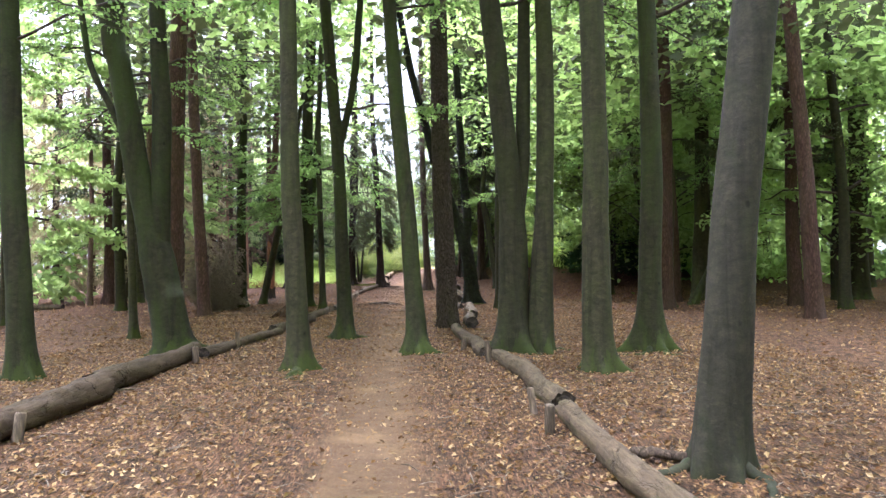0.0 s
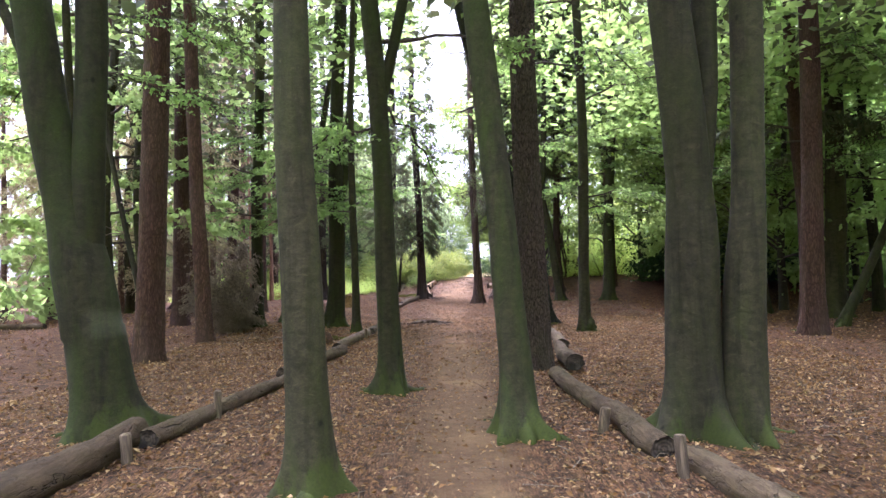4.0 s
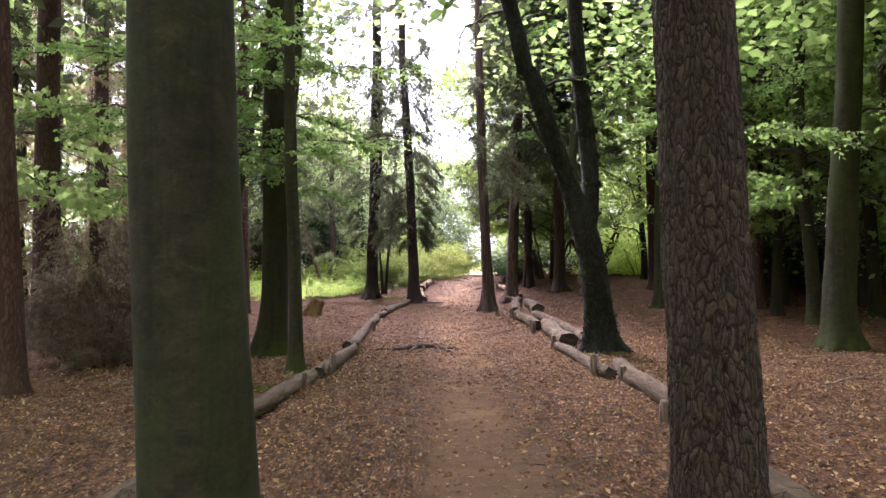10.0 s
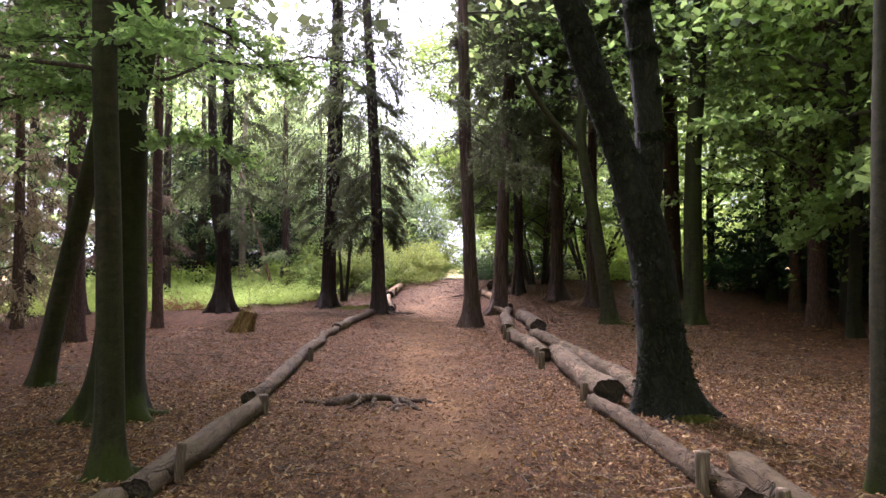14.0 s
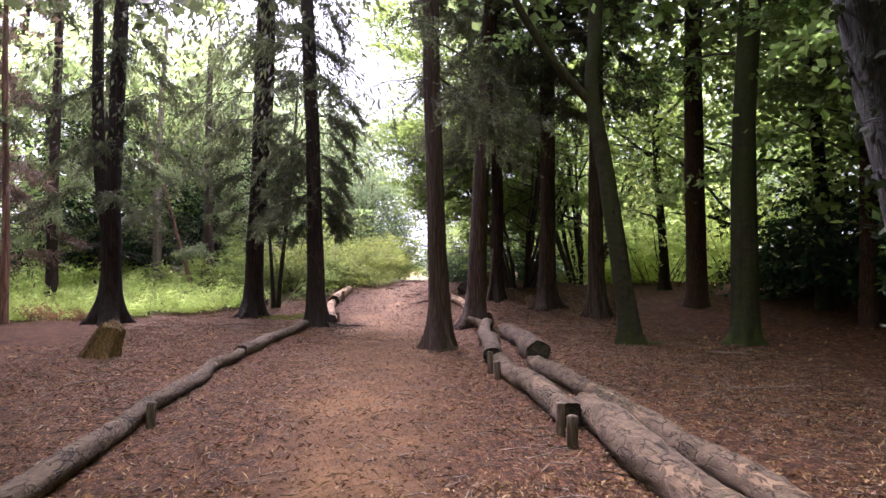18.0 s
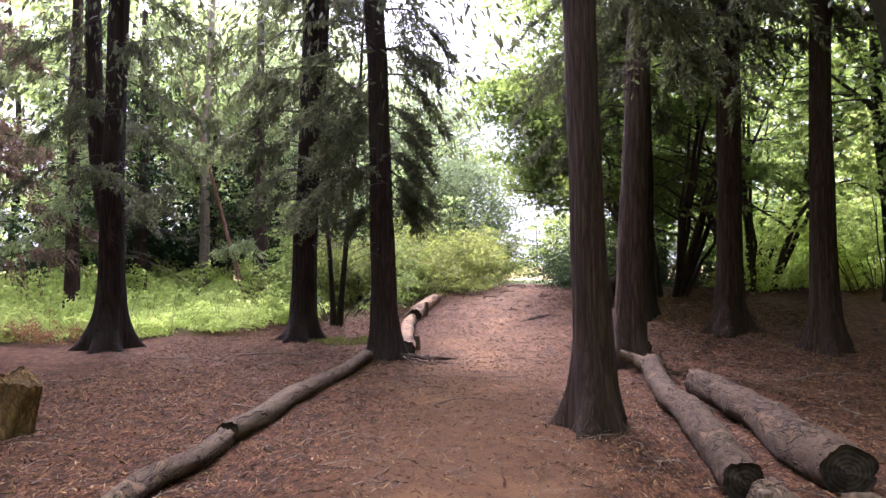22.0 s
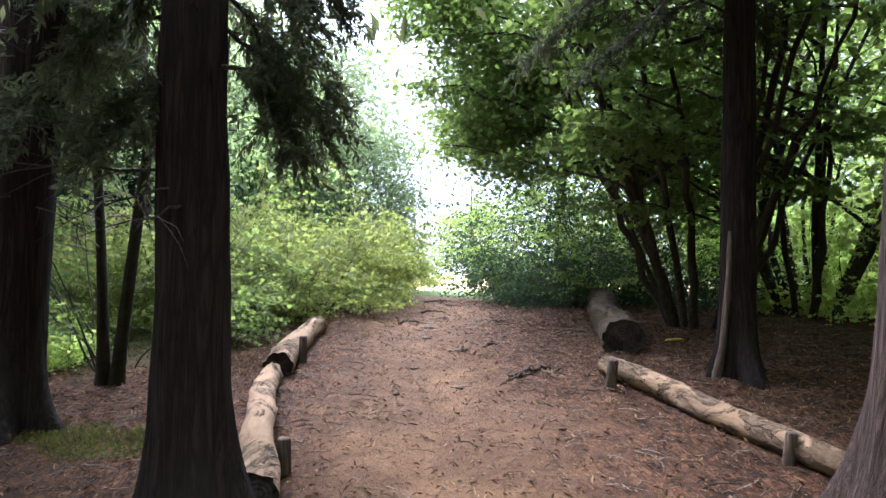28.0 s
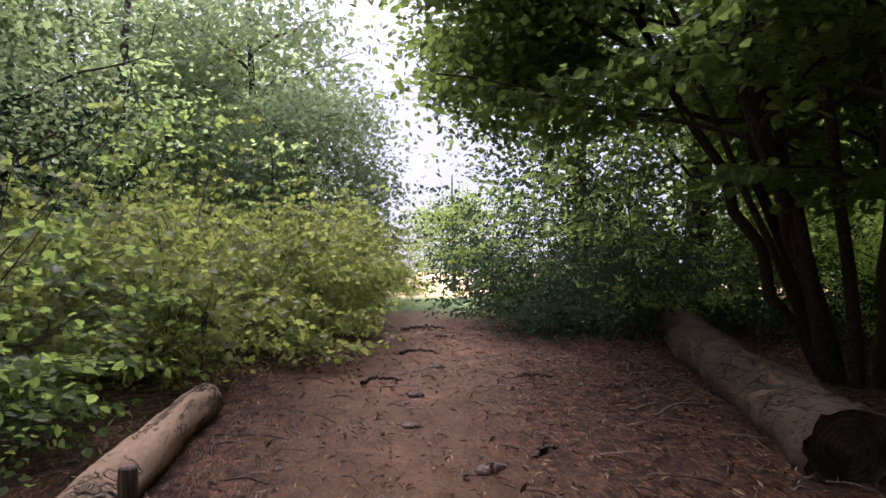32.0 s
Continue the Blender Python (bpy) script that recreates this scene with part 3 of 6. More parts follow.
def foliage(rng, branches, twigs, per, size, aspect=.62, droop=.15, reach=.8, hexa=True, origin=(0, 0), clear=True, loose=.7):
    """Side twigs and their leaves on branch lines. Returns the leaf cloud and the twig lines."""
    B = np.stack(branches)
    nb, npt = B.shape[:2]
    bi = np.repeat(np.arange(nb), twigs)
    s = rng.uniform(.15, 1.0, len(bi)) ** .8 * (npt - 1)
    i0 = np.minimum(s.astype(int), npt - 2)
    fr = (s - i0)[:, None]
    start = B[bi, i0] * (1 - fr) + B[bi, i0 + 1] * fr
    ax = B[bi, i0 + 1] - B[bi, i0]
    head = np.arctan2(ax[:, 1], ax[:, 0]) + rng.choice([-1, 1], len(bi)) * rng.uniform(.3, 1.15, len(bi))
    tl = reach * rng.uniform(.45, 1.1, len(bi)) * (1.15 - .5 * s / (npt - 1))
    td = -droop + rng.normal(0, .38 if loose > 1 else .16, len(bi))
    dirv = np.stack([np.cos(head), np.sin(head), td], -1)
    ends = start + tl[:, None] * dirv
    u = np.linspace(.12, 1, per)[None, :] + rng.uniform(-.04, .04, (len(bi), per))
    sag = -.25 * droop * (u ** 2)[..., None] * np.array([0, 0, 1.0]) * tl[:, None, None]
    pos = (start[:, None, :] + u[..., None] * (ends - start)[:, None, :] + sag).reshape(-1, 3)
    sgn = np.where(np.arange(per) % 2 == 0, 1, -1)[None, :]
    lh = (head[:, None] + sgn * rng.uniform(.35, 1.1, (len(bi), per))).ravel()
    lt = (-droop - .12 + rng.normal(0, .35 + .3 * loose, (len(bi), per))).ravel()
    length = size * rng.uniform(.6, 1.2, len(lh))
    if clear:
        wx, wy = pos[:, 0] + origin[0], pos[:, 1] + origin[1]
        gap = np.abs(wx - trail(wy)) < np.interp(pos[:, 2], [0, 2.2, 3.6, 4.5, 9, 20], [1.5, 1.1, .8, .55, .7, .8])
        keep = ~(gap & (wy > -6) & (wy < 48))
        pos, lh, lt, length = pos[keep], lh[keep], lt[keep], length[keep]
    return leaf_cloud(rng, pos, lh, lt, length, length * aspect, hexa, loose), (start, ends)


def twig_mesh(start, ends, r):
    """Thin three-sided twigs."""
    n = len(start)
    d = ends - start
    a = np.cross(d, [0, 0, 1.0])
    a /= np.linalg.norm(a, axis=1)[:, None] + 1e-6
    b = np.cross(a, d)
    b /= np.linalg.norm(b, axis=1)[:, None] + 1e-6
    ring = [a, -.5 * a + .87 * b, -.5 * a - .87 * b]
    v = np.stack([start + r * k for k in ring] + [ends + .35 * r * k for k in ring], 1).reshape(-1, 3)
    f = (np.arange(n)[:, None, None] * 6 + np.array([[0, 1, 4, 3], [1, 2, 5, 4], [2, 0, 3, 5]])[None]).reshape(-1, 4)
    return v, f


def add_crown(rng, root, line, x, y, low, top, count, length, leaf, material, style="broad", hexa=True, twigs=16, per=11, limb_r=.05, own=True, slender=.2):
    """Limbs, twigs and leaves round a trunk line."""
    limbs, pieces = [], []
    for k in range(count):
        z = low + (top - low) * abs((k + rng.uniform(-.5, 1.5)) / count) ** 1.15
        start = along(line, min(z, line[-1, 2] - .2))
        far = length * rng.uniform(.4 if style != "broad" else .6, 1.15) * (1 - .45 * (z - low) / max(1, top - low))
        heading = k * 2.4 + rng.uniform(-.5, .5)
        rise, droop = (rng.uniform(.15, .6), rng.uniform(.2, .7)) if style == "broad" else (rng.uniform(-.5, .4), rng.uniform(-.1, .7))
        b = branch_line(rng, start, heading, far, rise, droop)
        if np.any((np.abs(b[:, 0] + x - trail(b[:, 1] + y)) < 1.1) & (b[:, 2] < 3.9)):
            b = branch_line(rng, start, heading + np.pi, far, rise, droop)
        if np.any((np.abs(b[:, 0] + x - trail(b[:, 1] + y)) < 1.1) & (b[:, 2] < 3.9)) or b[:, 2].min() < min(2.0, low):
            continue
        limbs.append(b)
        r = limb_r * rng.uniform(.35, .9) * (far / length)
        v, q = tube(b, np.linspace(r, r * .2, len(b)), 6)
        if own and r > limb_r * .45:
            part("limb", mesh("limb", v, q, M_TWIG), root)
        else:
            pieces.append((v, q))
    if style == "broad":
        cloud, (s, e) = foliage(rng, limbs, twigs, per, leaf, .66, .14, 1.0, hexa, (x, y), True, .7)
    else:
        cloud, (s, e) = foliage(rng, limbs, twigs, per, leaf, slender, .6, .65, hexa, (x, y), True, 1.2)
    pieces.append(twig_mesh(s, e, .006))
    stuff("twig_mass", mesh("twig_mass", *merged(pieces), M_TWIG), root)
    stuff("crown", mesh("crown", *cloud, material, False), root)


def add_canopy(rng, root, line, low, high, radius, count, material, size=.36):
    """The roof of leaves high above, out of reach, thickened to shade the ground."""
    n = count
    a, d, z = rng.uniform(0, 6.28, n), radius * rng.uniform(0, 1, n) ** .5, rng.uniform(low, high, n)
    clump = np.sin(3 * a + z) + np.sin(2.3 * z + d)
    keep = clump > -.9
    a, d, z = a[keep], d[keep], z[keep]
    top = along(line, min(high, line[-1, 2]))
    pos = np.stack([top[0] * .8 + d * np.cos(a), top[1] + d * np.sin(a), z], -1)
    at = root.matrix_world.translation
    clear = (np.abs(pos[:, 0] + at.x - trail(pos[:, 1] + at.y)) > .9) | (pos[:, 1] + at.y < 24)
    pos, a = pos[clear], a[clear]
    L = size * rng.uniform(.6, 1.2, len(a))
    stuff("upper_crown", mesh("upper_crown", *leaf_cloud(rng, pos, rng.uniform(0, 6.28, len(a)), rng.normal(0, .4, len(a)), L, L * .7, False, .6), material, False), root)


def bough(root, seed, start, end, twigs=16, leaf=.078, material=None, r=.022):
    """A low bough with leaves, from a point on the trunk to its tip, in the tree's own space."""
    rng = np.random.RandomState(seed)
    s = np.linspace(0, 1, 8)[:, None]
    a, c = np.array(start, float), np.array(end, float)
    line = a + (c - a) * s + np.array([0, 0, .3]) * np.sin(np.pi * s) * np.linalg.norm(c - a) * .4
    line[1:] += rng.normal(0, .03, (7, 3))
    part("bough", mesh("bough", *tube(line, np.linspace(r, .006, 8), 7), M_TWIG), root)
    cloud, (p, e) = foliage(rng, [line], twigs * 2, 12, leaf, .62, .15, .65, True, (900, 900), False, .55)
    stuff("bough_twig_mass", mesh("bough_twig_mass", *twig_mesh(p, e, .004), M_TWIG), root)
    stuff("bough_foliage", mesh("bough_foliage", *cloud, material or M_LEAF, False), root)


def clumps(rng, centre, radii, count, per, size, hexa=False, shell=.55):
    """Leaves in rounded clumps through an egg-shaped crown: an uneven outline with gaps."""
    d = rng.normal(0, 1, (count, 3))
    d /= np.linalg.norm(d, axis=1)[:, None]
    c = np.array(centre) + d * (shell + (1 - shell) * rng.uniform(0, 1, (count, 1))) * np.array(radii)
    w = rng.uniform(.6, 1.3, (count, 1, 1)) * np.array(radii).mean() * .19
    pos = (c[:, None, :] + rng.normal(0, 1, (count, per, 3)) * w * np.array([1.15, 1.15, .75])).reshape(-1, 3)
    n = len(pos)
    L = size * rng.uniform(.6, 1.25, n)
    return leaf_cloud(rng, pos, rng.uniform(0, 6.28, n), rng.normal(-.2, .5, n), L, L * .68, hexa, .8)


def spray(root, seed, start, end, twigs=26):
    """A hanging bough of a cypress, in the tree's own space."""
    rng = np.random.RandomState(seed)
    s = np.linspace(0, 1, 8)[:, None]
    a, c = np.array(start, float), np.array(end, float)
    line = a + (c - a) * s + np.array([0, 0, .2]) * np.sin(np.pi * s) * np.linalg.norm(c - a)
    line[1:] += rng.normal(0, .03, (7, 3))
    part("bough", mesh("bough", *tube(line, np.linspace(.018, .005, 8), 6), M_TWIG), root)
    cloud, (p, e) = foliage(rng, [line], twigs * 2, 34, .062, .3, .6, .4, False, (900, 900), False, 1.3)
    stuff("bough_twig_mass", mesh("bough_twig_mass", *twig_mesh(p, e, .003), M_TWIG), root)
    stuff("bough_foliage", mesh("bough_foliage", *cloud, M_CONIFER, False), root)


def root_lines(rng, root, r0, count, material):
    """Surface roots that run out from the foot."""
    for k in range(count):
        a = rng.uniform(0, 6.28)
        n = 14
        d = np.linspace(r0 * .7, r0 * 1.0 + rng.uniform(.3, .75), n)
        h = a + np.cumsum(rng.normal(0, .1, n))
        pts = np.stack([d * np.cos(h), d * np.sin(h), .06 * np.exp(-np.linspace(0, 3, n)) + rng.normal(0, .006, n) - np.linspace(0, .035, n)], -1)
        v, q = tube(pts, np.linspace(.055, .012, n), 8, lambda th, s: 1 + .15 * np.sin(s * 19 + th))
        part("root", mesh("root", v, q, material), root)


def broad_tree(seed, x, y, dia, lean=0.0, height=17, material=None, knots=(), forks=(), low=4.2, limbs=12, label="", crown=True, roots=2, flare=.8, lobes=5, lean_y=0.0, spread=2.6, leaf=.085, twigs=30, per=14, hexa=False, foliage_of=None, kind="beech_tree", slim=None):
    """A beech: smooth trunk, flared foot, optional forks (z, ((dz, dx), ...), dia), limbs and leaves."""
    rng = np.random.RandomState(seed)
    root = thing(kind, x, y, float(floor_at(x, y)) - .02, label or "tall grey-green beech with smooth mossy trunk", "tree")
    material = material or M_BEECH
    line = spine(rng, lean, lean_y, height, .1, knots)
    part("trunk", trunk_mesh(rng, line, dia / 2, material, 56, flare, .17, lobes, .035, slim=slim), root)
    for z0, steps, fdia in forks:
        p0 = along(line, z0)
        zs = np.linspace(0, 1, 26)
        kz, kx, ky = zip(*((0, 0, 0),) + tuple(steps))
        tz = zs * kz[-1]
        pts = p0 + np.stack([np.interp(tz, kz, kx), np.interp(tz, kz, ky), tz], -1)
        pts[1:-1, :2] = .25 * pts[:-2, :2] + .5 * pts[1:-1, :2] + .25 * pts[2:, :2]
        v, q = tube(pts, np.linspace(fdia / 2, fdia * .22, 26), 20, lambda th, s: 1 + .04 * np.sin(2 * th + s * 2) + .03 * np.sin(3 * th - s * 3))
        part("stem", mesh("stem", v, q, material), root)
    if roots:
        root_lines(rng, root, dia * .62, roots, material)
    if crown:
        add_crown(rng, root, line, x, y, low, height - 1, limbs, spread, leaf, foliage_of or M_LEAF, hexa=hexa, twigs=twigs, per=per)
        # Extra leaves overhead on the right, added to shade the floor there.
        add_canopy(rng, root, line, 5.8 if x > 4 and y > 17 else 6.5 if x < -5 else 8.5, height + 1, 4.6, 4200 if x > 1 and y > 17 else 2000, M_LEAF_FAR_LIT, .28)
    return root


def pine_tree(seed, x, y, dia, lean=0.0, height=19, material=None, label="", low=6.5, limbs=10, seg=40, ridge=.05, ridges=26, lean_y=0.0):
    rng = np.random.RandomState(seed)
    root = thing("pine_tree", x, y, float(floor_at(x, y)) - .02, label or "straight red-brown pine with rough plated bark", "tree")
    line = spine(rng, lean, lean_y, height, .06)
    part("trunk", trunk_mesh(rng, line, dia / 2, material or M_RED, seg, .35, .16, 5, .02, ridges, ridge, .5), root)
    add_crown(rng, root, line, x, y, low, height, limbs, 2.4, .2, M_CONIFER, "conifer", False, 14, 12, .035, False)
    # Pines right of the path get added leaves overhead as shade.
    add_canopy(rng, root, line, 6.2, height + 1, 3.4, 3600 if x > 1 else 1600, M_CONIFER)
    return root


def cypress_tree(seed, x, y, dia, lean=0.0, height=16, label="", low=2.4, limbs=24, fork=None, seg=72, dead=60, length=2.4, lean_y=0.0, leafy=True, needles=None, flare=1.3, skin=None):
    """A cypress: stringy red-brown bark, buttressed foot, dead lower twigs and hanging dark sprays."""
    rng = np.random.RandomState(seed)
    root = thing("cypress_tree", x, y, float(floor_at(x, y)) - .02, label or "dark red-brown cypress with stringy bark and drooping sprays", "tree")
    line = spine(rng, lean, lean_y, height, .05)
    part("trunk", trunk_mesh(rng, line, dia / 2, skin or M_CYP, seg, flare, .24, 7, .045, 19, .06, .55), root)
    if fork:
        z0, dx, fd = fork
        p0 = along(line, z0)
        zs = np.linspace(0, height - z0 - 1, 24)
        pts = p0 + np.stack([dx * (1 - np.exp(-zs * .8)), zs * 0, zs], -1)
        v, q = tube(pts, np.linspace(fd / 2, fd * .25, 24), 32, lambda th, s: 1 + .05 * np.abs(np.sin(11 * th + np.sin(s))) - .02)
        part("stem", mesh("stem", v, q, skin or M_CYP), root)
    lines = []
    for k in range(dead if x < 0 else dead // 2):
        z = rng.uniform(1.7, 6.5) if x < 0 else rng.uniform(3.2, 7)
        p = along(line, z)
        h = rng.uniform(0, 6.28)
        b = branch_line(rng, p, h, rng.uniform(.6, 1.9), rng.uniform(-.25, .25), rng.uniform(0, .5), 7)
        if np.any((np.abs(b[:, 0] + x - trail(b[:, 1] + y)) < 1.0) & (b[:, 2] < 3.4)):
            continue
        r = rng.uniform(.005, .013)
        lines.append(tube(b, np.linspace(r, .002, 7), 4))
        for _ in range(3):
            i = rng.randint(2, 6)
            c = branch_line(rng, b[i], h + rng.choice([-1, 1]) * rng.uniform(.4, 1), rng.uniform(.2, .6), rng.uniform(-.4, .1), .3, 4)
            lines.append(tube(c, np.linspace(r * .5, .0015, 4), 3))
    stuff("dead_twig_mass", mesh("dead_twig_mass", *merged(lines), M_TWIG), root)
    if leafy and not needles and x < 0:
        n = 2600
        a, d, z = rng.uniform(0, 6.28, n), 2.9 * rng.uniform(0, 1, n) ** .6, rng.uniform(3.9, 9.5, n)
        keep = np.sin(4 * a + 2.5 * z) + np.sin(3.1 * z + 2 * d) > -.4
        L = rng.uniform(.1, .26, keep.sum())
        pos = np.stack([d * np.cos(a), d * np.sin(a), z - .25 * d], -1)[keep]
        stuff("hanging_fronds", mesh("hanging_fronds", *leaf_cloud(rng, pos, a[keep] + rng.normal(0, .6, keep.sum()), rng.normal(-.9, .35, keep.sum()), L, L * .3, False, 1.0), M_CONIFER, False), root)
    if leafy:
        if needles:
            add_crown(rng, root, line, x, y, low, height, limbs, length, .2, needles, "conifer", False, 24, 18, .03, False)
        else:
            add_crown(rng, root, line, x, y, low, 7.5, 17, length, .09, M_CONIFER, "conifer", False, 30, 36, .03, False, .3)
            add_crown(rng, root, line, x, y, 7.5, height, 16, length, .16, M_CONIFER, "conifer", False, 20, 18, .03, False, .26)
        # Wider, far denser roof on the right, added to block light from above.
        add_canopy(rng, root, line, 7.5, height + 1, 3.6 if x > 1.5 else 2.2, 120 if needles else 5200 if x > 1.5 else 350, needles or M_CONIFER, .36)
    return root

# ---- beeches beside the path ----
MOSS = M_BEECH_MOSSY
broad_tree(1, -5.17, 9.45, .33, -.03, material=MOSS)
broad_tree(2, -3.88, 11.6, .57, material=MOSS, knots=((-1, .1), (0, 0), (1, -.16), (1.9, -.33), (2.6, -.48), (3.85, -.66), (5.5, -.95), (9, -1.6), (20, -3.4)), forks=((1.5, ((.5, .03, 0), (1.1, .02, .05), (2.3, .05, .1), (4, -.05, .2), (12, -.3, .3)), .34), (3.2, ((.8, -.38, .1), (1.7, -.85, .2), (5, -1.4, .5)), .13)), low=4.5, label="large leaning mossy beech that forks low down", spread=3, slim=(1.9, .78))
broad_tree(3, -1.55, 9.67, .29, -.025, flare=.95, low=5)
low_tree = broad_tree(4, -1.255, 13.56, .28, -.05, material=MOSS, flare=1.6, low=4.4, forks=((3.6, ((1.5, .35, .1), (9, .9, .4)), .16),))
bough(low_tree, 1, (-.15, 0, 3.7), (.7, 1.1, 2.75), 12)
bough(low_tree, 2, (-.2, 0, 3.4), (-1.7, .5, 2.75), 18)
bough(low_tree, 3, (-.15, 0, 3.3), (-1.0, -.9, 2.9), 16)
broad_tree(5, .11, 11.25, .31, -.05, lean_y=.15, flare=1.5, lobes=7, material=MOSS, low=5.5)
broad_tree(6, 1.65, 11.05, .5, slim=(2.0, .84), flare=1.1, roots=1, knots=((-1, 0), (0, 0), (1.4, .02), (2.4, -.05), (4.1, -.24), (9, -.6), (20, -1.2)), forks=((1.75, ((.5, .1, .05), (1.2, .2, .1), (2.4, .24, .15), (12, .5, .4)), .25),), low=5.5, label="grey beech grown together with its neighbour at the foot")
broad_tree(7, 2.12, 10.97, .38, slim=(1.9, .85), knots=((-1, -.06), (0, -.05), (1.2, -.02), (2, .03), (4, .13), (20, .5)), flare=.9, roots=2, low=5.5, label="slim grey beech joined at the foot to another")
broad_tree(8, 2.49, 9.05, .38, -.015, low=5.5)
broad_tree(9, 3.78, 10.75, .36, .01, flare=1.4, material=MOSS, low=5)
broad_tree(10, 2.17, 4.82, .35, .09, flare=.5, material=M_DARK, low=5.5, label="dark leaning beech close beside the path")
broad_tree(11, -11.2, 16, .36, .01, low=4)
broad_tree(12, -5.55, 14.1, .16, -.02, height=9, low=4, limbs=8, roots=0, label="thin young beech stem")
pale_tree = broad_tree(13, 2.78, 21.18, .27, -.015, flare=.5, low=4.5, label="pale slim beech with a swollen foot")
bough(pale_tree, 4, (0, 0, 3.2), (1.6, -.9, 3.0), 20)
bough(pale_tree, 5, (0, 0, 3.5), (-.7, -.9, 3.2), 14)
bough(pale_tree, 6, (0, 0, 2.9), (1.2, .9, 2.7), 16)
wood_tree = broad_tree(14, -5.9, 24.5, .35, .01, material=MOSS, low=3.2, spread=3)
for k, (dx, dy, z0, z1) in enumerate([(-1.6, -1.0, 3.2, 2.9), (1.2, -1.4, 3.5, 3.2), (-.4, -2.1, 3.9, 3.6), (1.7, -.3, 4.2, 3.9), (-2.1, -.6, 4.4, 4.2), (.8, -1.9, 4.8, 4.5), (-1.4, -1.8, 5.2, 5.0), (0, -1.5, 3.0, 2.6)]):
    bough(wood_tree, 220 + k, (0, 0, z0), (dx, dy, z1), 20)
broad_tree(15, -5.5, 26.0, .27, .2, height=11, low=3.4, label="leaning slim dark beech")
stout_tree = broad_tree(16, -3.57, 23.85, .48, .035, material=MOSS, flare=.9, low=3.0, limbs=15, spread=3.2, forks=((2.6, ((2, .3, .1), (10, .8, .4)), .24),), label="stout mossy beech with low leafy boughs")
bough(stout_tree, 7, (.1, 0, 3.2), (-1.5, -1.5, 2.5), 24)
bough(stout_tree, 8, (.1, 0, 3.3), (.6, -1.7, 2.8), 22)
bough(stout_tree, 9, (.1, 0, 2.8), (1.3, -.6, 2.6), 20)
bough(stout_tree, 10, (.1, 0, 3.4), (-2.2, .2, 2.7), 24)
for k, (dx, dy, z0, z1) in enumerate([(-1.6, -.6, 3.6, 3.2), (1.0, -1.5, 3.8, 3.4), (-.6, -2.0, 4.0, 3.6), (1.6, .4, 4.2, 3.7), (-2.2, -1.2, 4.4, 4.0), (.5, -2.2, 4.5, 4.2), (-1.2, 1.4, 4.6, 4.2), (1.4, -1.2, 4.8, 4.6), (-1.9, -1.9, 5.0, 4.7), (.2, -1.6, 3.4, 3.0), (-2.6, .3, 3.9, 3.5)]):
    bough(stout_tree, 200 + k, (.1, 0, z0), (dx, dy, z1), 20)
slim_tree = broad_tree(17, -2.75, 21.75, .2, .01, height=12, low=3.2, roots=1, limbs=9, label="slim beech leaning over an edging log")
bough(slim_tree, 11, (0, 0, 3.0), (-1.3, -1.0, 2.5), 22)
bough(slim_tree, 12, (0, 0, 3.2), (.8, -.7, 2.9), 16)
broad_tree(18, 6.3, 23.8, .52, .05, material=MOSS, low=4)
broad_tree(19, 9.3, 25.8, .26, -.12, height=12, low=4)
ivy_tree = broad_tree(20, 2.16, 23.8, .49, material=M_IVY, knots=((-1, 0), (0, 0), (1, -.05), (1.5, -.1), (2.0, -.2), (2.45, -.32), (3.0, -.5), (3.7, -.76), (4.4, -1.0), (5, -1.22), (8, -2.1), (20, -3.8)), slim=(2.5, .74), forks=((2.0, ((.5, .12, .03), (1.4, .08, .05), (2.1, .04, .1), (2.8, -.05, .12), (12, -.4, .5)), .32),), flare=1.0, low=4.2, label="dark crooked forked tree clad in ivy and moss")
def ivy_on(root, stems, count, seed):
    """Small dark ivy leaves that lie on a trunk."""
    r = np.random.RandomState(seed)
    clouds = []
    for ob in stems:
        co = np.zeros(len(ob.data.vertices) * 3, np.float32)
        ob.data.vertices.foreach_get("co", co)
        co = co.reshape(-1, 3)
        co = co[(co[:, 2] > .25) & (co[:, 2] < 5.5)]
        patch = np.sin(co[:, 2] * 2.3 + 9 * co[:, 0]) + np.sin(co[:, 1] * 14 + co[:, 2] * 5) > -.3
        co = co[patch][r.randint(0, patch.sum(), count)] + r.normal(0, .022, (count, 3))
        L = r.uniform(.025, .06, count)
        clouds.append(leaf_cloud(r, co, r.uniform(0, 6.28, count), r.normal(-.5, .5, count), L, L * .85, False, 1.2))
    stuff("ivy", mesh("ivy", *merged(clouds), M_IVYLEAF, False), root)


ivy_on(ivy_tree, [ob for ob in ivy_tree.children if ob.name.split(".")[0] in ("trunk", "stem")], 2600, 5)
lump = np.random.RandomState(6)
ring = np.linspace(0, np.pi, 12)
v, q = tube(np.stack([.05 + .03 * np.sin(ring), -.045 + 0 * ring, .17 + .2 * -np.cos(ring)], -1), .145 * np.sin(ring) ** .8 + .004, 16, lambda th, a: 1 + .16 * np.sin(3 * th + a * 21) + .1 * np.sin(5 * th - a * 33))
part("burr", mesh("burr", v + lump.normal(0, .004, v.shape), q, M_BEECH), pale_tree, "dark swollen burr at the foot")
broad_tree(21, 10.3, 24, .6, .03, low=3.5)
broad_tree(22, 15, 22.3, .6, .02, low=3.5)
broad_tree(23, 6.2, 32.9, .46, .03, material=MOSS, low=4)
